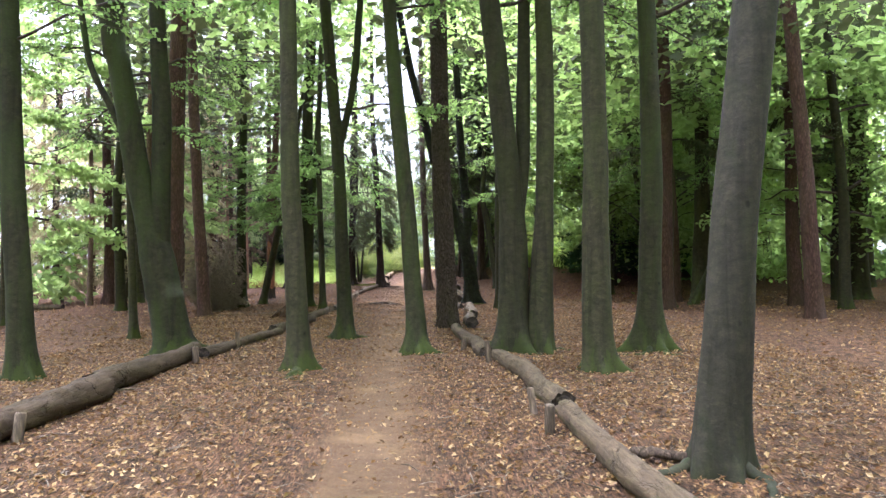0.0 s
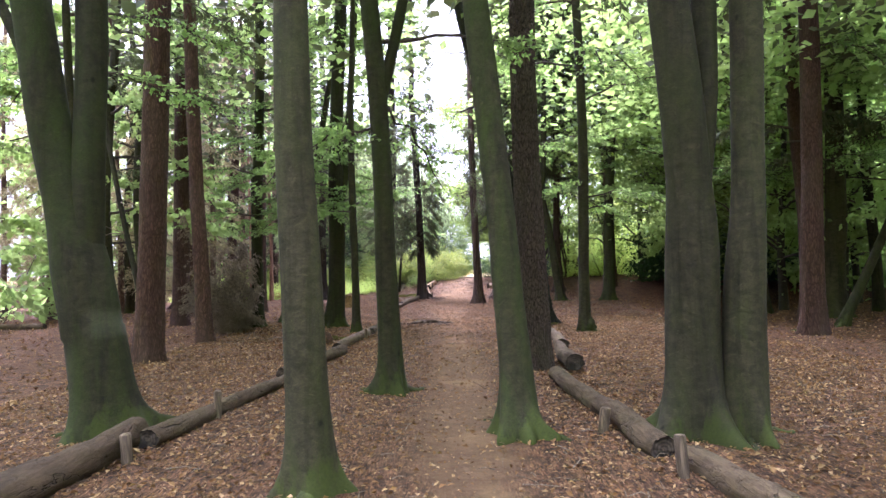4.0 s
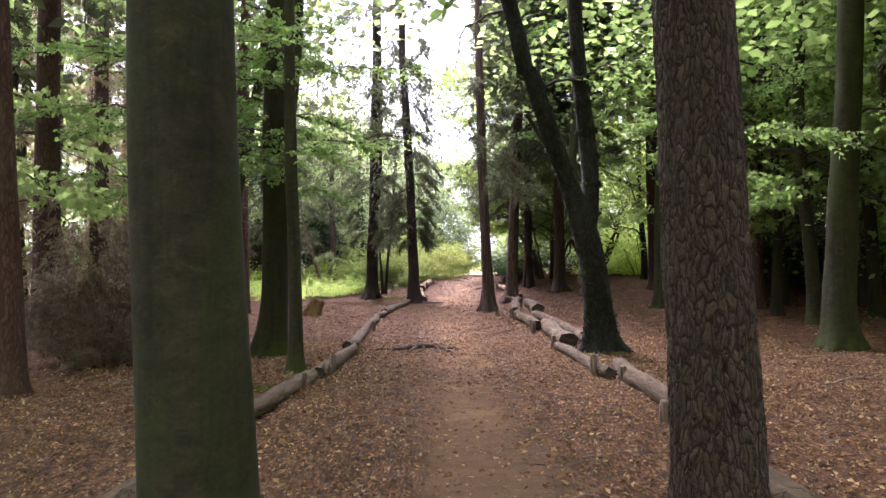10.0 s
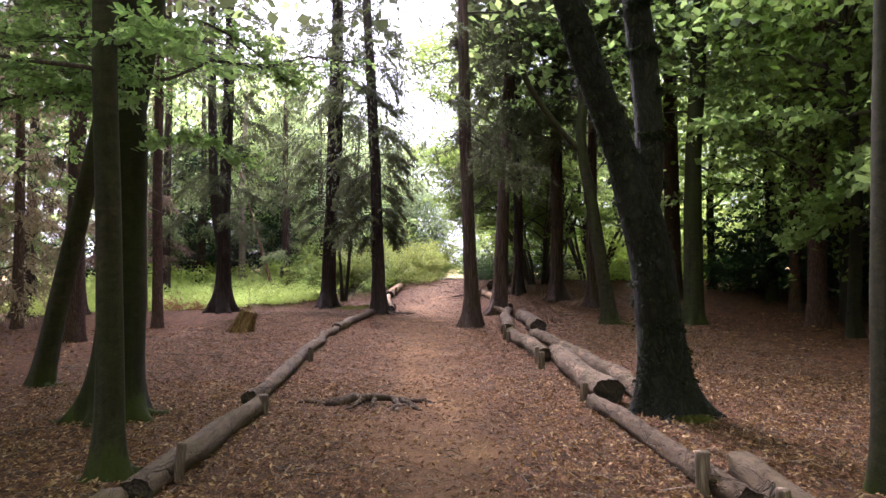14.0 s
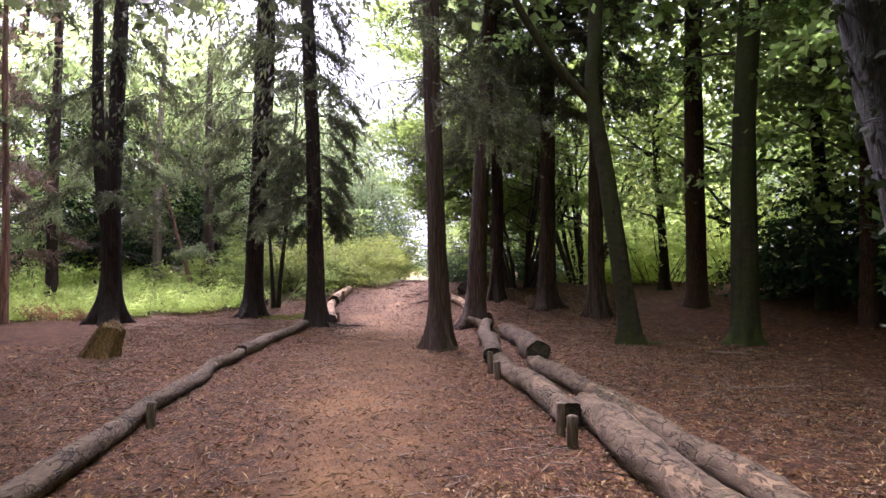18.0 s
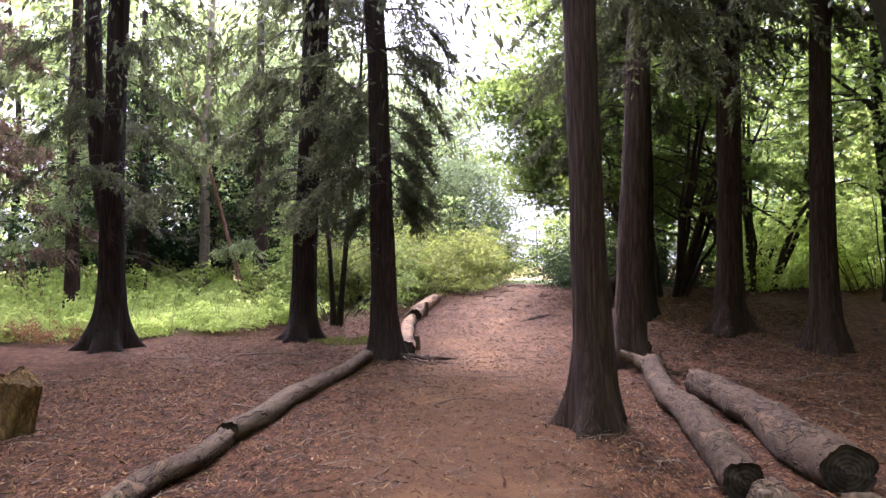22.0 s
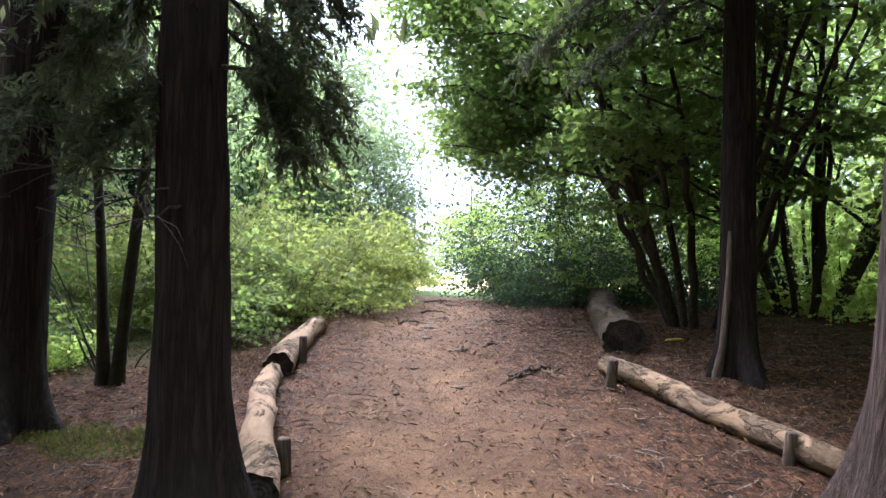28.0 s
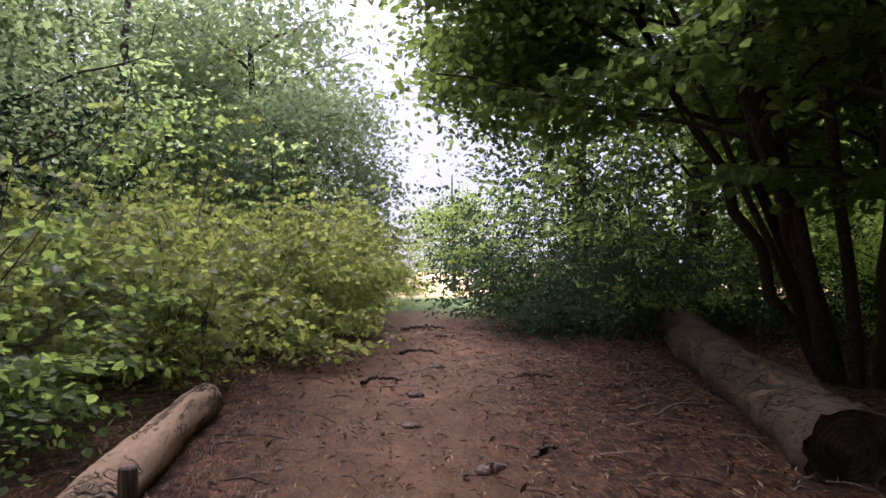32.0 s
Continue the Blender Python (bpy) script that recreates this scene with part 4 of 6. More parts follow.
broad_tree(24, 4.28, 33.1, .33, height=13, knots=((-1, .1), (0, 0), (2, -.36), (4.3, -.76), (5.2, -.74), (6.2, -.58), (13, -.3)), forks=((4.2, ((.4, -.4, 0), (1.0, -.9, 0), (1.8, -1.4, 0), (4, -1.8, 0)), .17),), low=4.6, label="leaning grey beech trunk", roots=1)
broad_tree(25, 7.66, 20.2, .36, .01, low=3.6)

broad_tree(26, 8.84, 21.1, .24, .5, height=8, material=MOSS, low=4, limbs=7, roots=1, label="slim mossy beech leaning far over")

# ---- pines and red trunks ----
pine_tree(40, .84, 15.58, .47, -.012, material=M_PINE, seg=120, ridge=.09, ridges=22, label="thick pine with deeply plated grey-brown bark")
pine_tree(41, -5.84, 17.0, .5, .05, label="stout dark red pine trunk")
pine_tree(42, -6.0, 20.4, .35, -.035)
pine_tree(43, -8.5, 25.5, .5, .02)
pine_tree(44, 7.36, 19.6, .48, .008)
pine_tree(45, 9.42, 15.6, .38, -.055)
pine_tree(46, -7.5, 31.1, .36, -.01)
pine_tree(47, -10.4, 31.6, .42, .02)
pine_tree(48, 9.4, 34.1, .3, .015)
pine_tree(49, 7.3, 37.0, .48, 0)
pine_tree(50, -6.82, 33.8, .25, .006)

# ---- cypresses ----
cypress_tree(60, .86, 32.9, .335, -.02, seg=120, low=4.2, flare=.95)
edge_cypress = cypress_tree(61, -1.54, 37.22, .38, -.04, seg=120, flare=.8, skin=M_CYP_SHADED)
for k, (a, dx, dy, z) in enumerate([(2.5, .45, -.2, 1.95), (2.7, .6, .1, 2.15), (2.9, .4, .4, 2.2), (3.1, .65, .5, 2.5), (3.2, .5, -.4, 2.7), (3.6, .7, .2, 2.9), (3.9, .55, -.3, 3.3), (4.4, .85, .4, 3.6), (4.8, .8, -.2, 4.2), (5.4, 1.0, .1, 4.7), (2.4, -.5, -.2, 2.0), (3.0, -.8, .3, 2.5)]):
    spray(edge_cypress, 40 + k, (0, 0, a), (dx, dy, z))
broad_cypress = cypress_tree(62, -3.35, 39.25, .45, .035, flare=1.0, skin=M_CYP_SHADED, fork=(3.2, .32, .22))
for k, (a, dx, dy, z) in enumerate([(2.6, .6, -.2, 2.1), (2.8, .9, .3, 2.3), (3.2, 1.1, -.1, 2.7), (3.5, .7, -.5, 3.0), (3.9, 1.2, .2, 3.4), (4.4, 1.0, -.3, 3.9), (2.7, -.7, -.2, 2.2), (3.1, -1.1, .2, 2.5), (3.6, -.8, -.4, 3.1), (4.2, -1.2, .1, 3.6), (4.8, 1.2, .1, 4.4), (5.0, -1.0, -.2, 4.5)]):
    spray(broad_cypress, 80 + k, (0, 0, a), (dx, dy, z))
cypress_tree(63, -6.5, 38.4, .42, .02, skin=M_CYP_SHADED, fork=(1.9, -.38, .3), label="twin-stemmed dark red-brown cypress")
cypress_tree(64, 1.92, 36.27, .4, .055, low=5.0, seg=110, flare=1.7)
dark_cypress = cypress_tree(65, 2.95, 39.4, .32, .014, low=3.6, seg=100, skin=M_CYP_SHADED)
for k, (a, dx, dy, z) in enumerate([(3.4, -1.7, -.3, 2.6), (3.8, -2.1, .4, 2.9), (4.4, -1.6, 1.0, 3.3), (4.6, -2.3, -.2, 3.6), (5.2, -2.0, .6, 4.2), (5.6, -1.5, -.8, 4.6), (6.2, -2.4, .1, 5.0), (6.6, -1.8, .9, 5.6), (5.0, -1.2, -1.2, 4.0)]):
    spray(dark_cypress, 60 + k, (0, 0, a), (dx, dy, z), 34)
cypress_tree(66, 3.96, 38.0, .42, .01, low=5.0)
cypress_tree(67, 4.7, 36.5, .34, .01, low=5.0)


# ---- logs along the path ----
def edging_log(points, dia, seed, name="edging_log", label="weathered grey-brown log edging the path", cut=None, group="edging logs", skin=None):
    """A felled trunk that lies along points (x, y) on the ground, with its two cut faces."""
    rng = np.random.RandomState(seed)
    P = np.array(points, float)
    L = np.concatenate([[0], np.cumsum(np.linalg.norm(np.diff(P, axis=0), axis=1))])
    n = max(8, int(L[-1] / .06))
    s = np.linspace(0, L[-1], n)
    xy = np.stack([np.interp(s, L, P[:, 0]), np.interp(s, L, P[:, 1])], -1)
    for _ in range(6):
        xy[1:-1] = .25 * xy[:-2] + .5 * xy[1:-1] + .25 * xy[2:]
    r = dia / 2 * (1 + .04 * np.sin(s * 1.7 + seed) - .1 * s / L[-1])
    z = land(xy[:, 0], xy[:, 1]) + r * .82
    z = .5 * z + .5 * np.linspace(z[0], z[-1], n)
    pts = np.stack([xy[:, 0], xy[:, 1], z], -1)
    o = pts[0].copy()
    o[2] -= r[0]
    root = thing(name, *o, label, "log", group)
    pts = pts - o
    a = s / L[-1] * L[-1]
    p = rng.uniform(0, 6.28, 4)
    pts[:, 0] += dia * (.1 * np.sin(a * 1.9 + p[0]) + .05 * np.sin(a * 4.7 + p[1]))
    pts[:, 2] += dia * .05 * np.sin(a * 2.6 + p[2])
    knots = [(rng.uniform(0, L[-1]), rng.uniform(0, 6.28), rng.uniform(.12, .3)) for _ in range(int(L[-1] * 2.2))]
    ph = rng.uniform(0, 6.28, 5)

    def bump(th, a):
        out = 1 + .045 * np.sin(2 * th + a * 1.9 + ph[0]) + .03 * np.sin(3 * th - a * 3.3 + ph[1]) + .025 * np.sin(5 * th + a * 7 + ph[2]) + .015 * np.sin(9 * th - a * 13 + ph[3])
        for ks, kt, kh in knots:
            dth = np.angle(np.exp(1j * (th - kt)))
            out = out + kh * np.exp(-((a - ks) / .05) ** 2 - (dth / .35) ** 2)
        plate = np.sin(4 * th + 2.2 * np.sin(a * 3.1 + ph[4]) + ph[1]) * np.sin(a * 8 + 2 * np.sin(2 * th + ph[2])) + .6 * np.sin(a * 17 + 3 * np.sin(3 * th + a))
        return out + .03 * np.clip(plate * 3, -1, 1) + rng.uniform(-.012, .012, np.broadcast(th, a).shape)

    v, q = tube(pts, r, 28, bump)
    v[:28] += rng.uniform(-.012, .012, (28, 3))
    v[-28:] += rng.uniform(-.012, .012, (28, 3))
    part("bark", mesh("bark", v, q, skin or M_LOG), root)
    for end, nxt in ((0, 1), (-1, -2)):
        ring = v[:28] if end == 0 else v[-28:]
        mid = ring.mean(0)
        axis = pts[nxt] - pts[end]
        axis = axis / np.linalg.norm(axis)
        rings = [mid + (ring - mid) * k + axis * d for k, d in ((1.0, 0.0), (.93, .012), (.6, .006), (.25, .01), (.02, .012))]
        cv = np.concatenate(rings) - mid
        f = []
        for a in range(4):
            for b in range(28):
                f.append((a * 28 + b, a * 28 + (b + 1) % 28, (a + 1) * 28 + (b + 1) % 28, (a + 1) * 28 + b))
        face = part("cut_end", mesh("cut_end", cv, f, cut or M_CUT), root)
        face.location = mid
    return root


LEFT = [
    (((-4.2, 3.4), (-3.72, 5.96), (-3.45, 7.95)), .34), (((-3.62, 8.05), (-3.5, 9.6), (-3.42, 11.1)), .3), (((-3.22, 10.9), (-2.98, 12.9), (-2.72, 14.5)), .19),
    (((-2.88, 14.5), (-2.7, 16), (-2.5, 17.7)), .21), (((-2.66, 17.9), (-2.55, 19.3), (-2.4, 21.0)), .21), (((-2.36, 21.2), (-2.25, 22.8), (-2.17, 24.2)), .21),
    (((-2.36, 24.4), (-2.3, 26.7), (-2.42, 28.5), (-2.3, 30.0), (-2.42, 31.2), (-2.28, 31.8), (-2.3, 32.3)), .19), (((-2.3, 32.38), (-2.0, 34.8), (-1.78, 36.8)), .2),
    (((-1.24, 37.25), (-1.36, 38.9), (-1.42, 40.1)), .23), (((-1.34, 40.3), (-1.2, 41.3), (-1.06, 42.35)), .27)]
for k, (line, dia) in enumerate(LEFT):
    edging_log(line, dia, 100 + k, label="pale half-peeled log edging the path" if k > 7 else "weathered grey-brown log edging the path", skin=M_LOG_PALE if k > 7 else M_LOG_DARK if k < 6 or k == 7 else M_LOG)
RIGHT = [
    (((1.62, 2.6), (1.54, 4.04), (1.42, 6.5)), .22), (((1.5, 6.65), (1.4, 8.4), (1.29, 10.1)), .24), (((1.14, 10.25), (1.02, 12.3), (.93, 14.3)), .22),
    (((1.32, 15.05), (1.5, 17.3)), .26), (((1.62, 17.6), (1.85, 21.5)), .24), (((1.56, 20.75), (1.46, 24.05)), .18), (((1.61, 24.2), (1.74, 26.3), (1.8, 27.9)), .32),
    (((1.56, 27.5), (1.5, 30.85)), .26), (((1.48, 31.0), (1.75, 33.6), (2.05, 35.6)), .27)]
for k, (line, dia) in enumerate(RIGHT):
    log = edging_log(line, dia, 130 + k, skin=M_LOG_DARK if k < 5 else M_LOG)
    if k == 8:
        # the far end forks into two short stubs
        for end in ((-.34, .2, .16), (.2, .3, .1)):
            line = np.array([(.55, 4.45, .16), (.57, 4.62, .18), (.57 + .6 * end[0], 4.62 + .7 * end[1], .18 + .7 * end[2]), (.57 + end[0], 4.62 + end[1], .18 + end[2])])
            part("branch_stub", mesh("branch_stub", *tube(line, [.12, .11, .075, .06], 14, lambda th, a: 1 + .08 * np.sin(3 * th + a * 20)), M_LOG), log)
edging_log(((2.1, 24.3), (2.15, 27), (1.98, 30.7)), .24, 150, "felled_log", "long felled log lying behind the edging logs")
edging_log(((2.13, 31.1), (2.3, 34.4)), .34, 151, "felled_log", "thick felled log with a dark cut end", group="felled logs")
edging_log(((1.8, 39.7), (2.05, 38.5), (2.36, 36.9)), .2, 152, "felled_log", "slim pale log lying on bare earth", group="felled logs", skin=M_LOG_PALE)
edging_log(((2.2, 40.35), (2.85, 42.3), (3.5, 44.3)), .43, 153, "felled_log", "thick dark log with a black cut end", group="felled logs", skin=M_LOG_OLD)
edging_log(((-20.6, 28.4), (-18.5, 28.7), (-16.1, 29.1)), .24, 154, "felled_log", "fallen trunk lying in the open wood", group="felled logs")
edging_log(((-17, 25.7), (-14.6, 25.4), (-12.3, 25)), .22, 155, "felled_log", "fallen trunk lying in the open wood", group="felled logs")


def stake(x, y, seed):
    rng = np.random.RandomState(seed)
    h, r = rng.uniform(.2, .3), rng.uniform(.035, .05)
    root = thing("wooden_stake", x, y, float(floor_at(x, y)), "short round wooden stake holding an edging log", "stake", "log stakes")
    tilt = rng.normal(0, .06, 2)
    z = np.array([-.1, 0, h * .5, h - .012, h, h + .002])
    v, q = tube(np.stack([tilt[0] * z, tilt[1] * z, z], -1), r * np.array([1, 1, 1, 1, .86, .02]), 14, lambda th, s: 1 + .05 * np.sin(3 * th + seed) + .03 * np.sin(7 * th))
    part("post", mesh("post", v, q, M_STAKE), root)


STAKES = [(-3.42, 6.16), (-3.2, 10.45), (1.2, 6.75), (1.2, 6.0), (1.1, 9.75), (.85, 11.15), (-3.0, 12.1), (1.46, 18.4), (1.42, 21.15), (1.68, 20.6), (-2.2, 21.6), (-2.36, 20.3), (-2.1, 23.95),
          (1.4, 27.25), (1.4, 26.9), (1.3, 30.4), (1.33, 30.0), (-2.2, 27.85), (-1.14, 40.75), (-1.12, 38.0), (1.66, 39.3), (2.14, 37.5), (1.4, 24.35)]
for k, (x, y) in enumerate(STAKES):
    stake(x, y, k)


# ---- stumps, snags and roots ----
def stump(name, x, y, dia, height, tilt, label, material, top, seed, spike=.05, flare=.6, slope=0.0, dome=0.0):
    """A rotten stump: flared lobed foot, ragged rim with splinters and a sunken top."""
    rng = np.random.RandomState(seed)
    root = thing(name, x, y, float(floor_at(x, y)) - .02, label, "stump")
    seg, rows = 60, 22
    z = np.linspace(-.1, height, rows)
    pts = np.stack([tilt * z, .1 * tilt * z, z], -1)
    ph = rng.uniform(0, 6.28, 5)

    def lobed(th, a):
        foot = np.exp(-np.clip(a * (height + .1) - .1, 0, 9) / .13)
        ribs = .09 * np.sin(3 * th + ph[0]) + .06 * np.sin(5 * th + 3 * a + ph[1]) + .045 * np.sin(9 * th + 5 * a + ph[2]) + .03 * np.sin(17 * th + ph[3])
        return 1 + ribs + flare * foot * (.6 + .4 * np.sin(4 * th + ph[4]))

    v, q = tube(pts, dia / 2 * np.linspace(1.06, .92, rows), seg, lobed)
    th = np.arange(seg) * 6.283 / seg
    rim = spike * (np.sin(2 * th + ph[3]) + .5 * np.sin(5 * th + ph[1])) + rng.uniform(-.35, .5, seg) * spike + slope * np.cos(th)
    for row in range(rows):
        share = max(0.0, (row - rows * .45) / (rows * .55))
        v[row * seg:(row + 1) * seg, 2] += share * rim
    v = v + rng.normal(0, .004, v.shape)
    part("bark", mesh("bark", v, q, material), root)
    ring = v[-seg:]
    mid = ring.mean(0)
    rings = [mid + (ring - mid) * np.array([k, k, lift]) + np.array([0, 0, dz + dome * (1 - k * k)]) for k, lift, dz in ((1, 1, 0), (.88, .7, -.035), (.62, .4, -.06), (.3, .3, -.05), (.02, .2, -.045))]
    top_v = np.concatenate(rings) - mid
    top_v[seg:] += rng.normal(0, .008, (4 * seg, 3))
    f = [(i * seg + k, i * seg + (k + 1) % seg, (i + 1) * seg + (k + 1) % seg, (i + 1) * seg + k) for i in range(4) for k in range(seg)]
    face = part("broken_top", mesh("broken_top", top_v, f, top), root)
    face.location = mid
    return root


def slab(root, points, width, material, seed, name="root_spur"):
    """A splintered slab of wood that leans on a stump."""
    r = np.random.RandomState(seed)
    P = np.array(points, float)
    s = np.linspace(0, len(P) - 1, 14)
    line = np.stack([np.interp(s, np.arange(len(P)), P[:, k]) for k in range(3)], -1)
    v, q = tube(line, width * np.linspace(1, .45, 14), 14, lambda th, a: 1 + .25 * np.sin(2 * th + seed) + .12 * np.sin(5 * th + a * 7))
    part(name, mesh(name, v + r.normal(0, .004, v.shape), q, material), root)


M_ROT = ridged_bark("rotten_wood", (.15, .078, .036), (.042, .022, .011), 14, .2, .9)
low_stump = stump("tree_stump", -3.4, 19.6, .5, .27, 0, "low rotten brown tree stump with a ragged rim", M_ROT, M_ROT, 1, .055, .7)
slab(low_stump, ((-.2, -.1, .2), (-.36, -.16, .08), (-.52, -.2, -.03)), .09, M_ROT, 2)
slab(low_stump, ((.18, -.1, .2), (.3, -.14, .12), (.42, -.15, -.03)), .07, M_ROT, 3)
slab(low_stump, ((.0, -.2, .15), (-.03, -.32, .06), (-.05, -.42, -.03)), .08, M_ROT, 4)
slab(dark_cypress, ((-.27, -.1, -.03), (-.2, -.11, .3), (-.15, -.1, .8), (-.12, -.08, 1.35)), .05, M_STAKE, 7, "peeled_strip")
M_MOSSROT = ridged_bark("mossy_rotten_wood", (.24, .135, .036), (.06, .04, .014), 14, .4, .8)
broken_stump = stump("tree_stump", -4.5, 32.8, .36, .5, .3, "short leaning broken stump with a mossy orange top", M_MOSSROT, M_MOSSROT, 2, .02, .35, .03, .15)
slab(broken_stump, ((.08, -.06, .5), (-.1, -.1, .25), (-.28, -.12, .0)), .1, M_MOSSROT, 5)
slab(broken_stump, ((.0, .06, .4), (-.2, .04, .18), (-.42, .02, -.02)), .07, M_ROT, 6)


def stripped_tree(x, y, dia, lean, height, seed):
    """A standing tree whose lower trunk has lost its bark above a dark collar."""
    rng = np.random.RandomState(seed)
    root = thing("stripped_tree", x, y, float(floor_at(x, y)) - .02, "standing trunk stripped to bare orange wood above a dark foot", "tree")
    line = spine(rng, lean, 0, height, .08)
    for nm, z0, z1, width, skin in (("foot_bark", -.1, .5, 1.12, M_CYP_SHADED), ("bare_wood", .42, 2.35, 1.0, M_BAREWOOD), ("upper_trunk", 2.3, height, 1.07, M_RED)):
        n = 10 if z1 < 3 else 40
        z = np.linspace(z0, z1, n)
        pts = np.array([along(line, max(k, 0.0)) for k in z])
        pts[:, 2] = z
        radii = dia / 2 * width * (1 - .6 * np.clip(z, 0, 99) / height) * (1 + .3 * np.exp(-np.clip(z, 0, 9) / .15))
        v, q = tube(pts, radii, 36, lambda th, a: 1 + .04 * np.sin(3 * th + 4 * a) + .03 * np.sin(7 * th - 6 * a + seed))
        edge = .07 * np.sin(3 * np.arange(36) * 6.283 / 36 + seed) + rng.uniform(-.03, .03, 36)
        if nm != "upper_trunk":
            v[-36:, 2] += edge
        if nm == "upper_trunk":
            v[:36, 2] += 1.6 * edge
        part(nm, mesh(nm, v, q, skin), root)
    dead = []
    for k in range(46):
        dead.append(tube(branch_line(rng, along(line, rng.uniform(1.8, height * .8)), rng.uniform(0, 6.28), rng.uniform(.3, 1.3), rng.uniform(-.4, .2), rng.uniform(0, .5), 5), np.linspace(.011, .003, 5), 3))
    stuff("dead_twig_mass", mesh("dead_twig_mass", *merged(dead), M_DEADTWIG), root)
    add_canopy(rng, root, line, 6.5, height + 1, 2.6, 900, M_CONIFER)


M_BAREWOOD = ridged_bark("bare_orange_wood", (.26, .105, .042), (.1, .042, .02), 9, .1, .6)
stripped_tree(-5.85, 29.2, .34, .035, 15, 3)


def bare_trunk(x, y, dia, lean, height, seed, label, material, twigs=30):
    """A dead standing trunk with bare side twigs."""
    rng = np.random.RandomState(seed)
    root = thing("dead_tree", x, y, float(floor_at(x, y)) - .02, label, "tree")
    line = spine(rng, lean, 0, height, .1)
    part("trunk", trunk_mesh(rng, line, dia / 2, material, 20, .5, .15, 5, .04), root)
    lines = []
    for k in range(twigs):
        p = along(line, rng.uniform(1.2, height * .8))
        lines.append(tube(branch_line(rng, p, rng.uniform(0, 6.28), rng.uniform(.3, 1.3), rng.uniform(-.3, .5), rng.uniform(-.3, .4), 6), np.linspace(.011, .003, 6), 4))
    stuff("dead_twig_mass", mesh("dead_twig_mass", *merged(lines), M_DEADTWIG), root)


bare_trunk(-9.04, 38.7, .2, .006, 10, 11, "dead bark-stripped pinkish trunk with bare twigs", M_PEELED, 46)
bare_trunk(-9.9, 38.2, .16, .0, 9, 12, "dead bark-stripped trunk with bare twigs", M_PEELED, 40)
bare_trunk(-6.3, 45.0, .13, -.3, 6, 13, "leaning dead sapling in the brambles", M_PEELED, 6)
bare_trunk(-5.9, 17.4, .12, -.2, 7, 14, "thin dark leaning stem", M_DARK, 8)


bare_trunk(-2.86, 40.35, .12, .07, 6, 15, "thin dark stem of a young hazel", M_DARK, 14)
bare_trunk(-2.97, 40.37, .11, -.06, 5, 16, "thin dark stem of a young hazel", M_DARK, 12)


def path_root(points, x, y, seed, label):
    """A surface root with side rootlets."""
    rng = np.random.RandomState(seed)
    root = thing("exposed_root", x, y, float(floor_at(x, y)) - .03, label, "root")
    for nm, line, rr in points:
        P = np.array(line, float)
        s = np.linspace(0, len(P) - 1, 22)
        pts = np.stack([np.interp(s, np.arange(len(P)), P[:, k]) for k in range(3)], -1)
        pts[1:-1] += rng.normal(0, .008, (20, 3))
        v, q = tube(pts, rr * np.linspace(1, .35, 22), 10, lambda th, a: 1 + .12 * np.sin(2 * th + a * 9) + .08 * np.sin(3 * th - a * 17))
        part(nm, mesh(nm, v, q, M_ROOT), root)


path_root([("root", ((-.5, -.02, 0), (-.25, .05, .07), (.1, 0, .09), (.38, -.05, .06), (.5, -.1, -.02)), .06), ("rootlet", ((.25, 0, .08), (.3, -.25, .05), (.2, -.45, -.01)), .035), ("rootlet", ((.33, -.02, .07), (.48, -.28, .03), (.6, -.4, -.02)), .03),
           ("rootlet", ((.4, -.05, .05), (.62, .02, .04), (.85, -.06, -.02)), .03), ("rootlet", ((.05, 0, .08), (.02, -.18, .05), (-.05, -.38, -.02)), .026), ("rootlet", ((-.45, 0, .02), (-.8, .08, .035), (-1.05, .05, -.02)), .028),
           ("rootlet", ((-.1, 0, .07), (-.2, -.22, .03), (-.35, -.35, -.02)), .03), ("rootlet", ((-.3, .03, .06), (-.55, -.1, .03), (-.75, -.05, -.02)), .035)], -1.0, 24.5, 5, "dark gnarled root across the path")
path_root([("root", ((0, 0, .1), (.4, -.1, .06), (.8, .05, .04), (1.15, 0, -.02)), .032), ("rootlet", ((.1, -.05, .08), (.45, -.35, .018), (.8, -.5, -.02)), .02), ("rootlet", ((.05, -.1, .09), (.2, -.4, .04), (.28, -.75, -.02)), .02), ("rootlet", ((.35, -.1, .06), (.7, -.3, .018), (1.05, -.3, -.02)), .015), ("rootlet", ((.12, -.02, .09), (.55, .08, .05), (1.0, .22, -.02)), .018), ("rootlet", ((.1, .1, .06), (.5, .25, .02), (.75, .2, -.02)), .018)], -1.3, 37.0, 6, "roots spreading from a cypress across the path")
path_root([("root", ((-.28, .12, .07), (-.12, .06, .09), (.1, -.02, .08), (.35, -.1, .05)), .05)], 1.9, 5.0, 8, "thick broken root stub beside a leaning beech")
path_root([("root", ((-.3, -.1, -.01), (-.1, 0, .04), (.1, .05, .07), (.22, 0, .03)), .026), ("rootlet", ((-.1, 0, .03), (-.3, -.3, .02), (-.5, -.55, -.02)), .014)], 1.15, 39.95, 7, "dark root stub standing out of bare earth")


for k, (x, y, turn, size) in enumerate([(.25, 43.1, .2, .5), (.75, 44.3, -.3, .6), (1.1, 46.0, .1, .9), (1.5, 42.9, -.15, .6), (1.0, 41.2, .6, .4)]):
    c, d = size * np.cos(turn), size * np.sin(turn)
    path_root([("root", ((-.35 * c, -.35 * d, .0), (-.12 * c, -.12 * d + .03, .035), (.12 * c, .12 * d - .02, .04), (.36 * c, .36 * d, .0)), .02)], x, y, 30 + k, "thin bare root lying in the trodden earth")


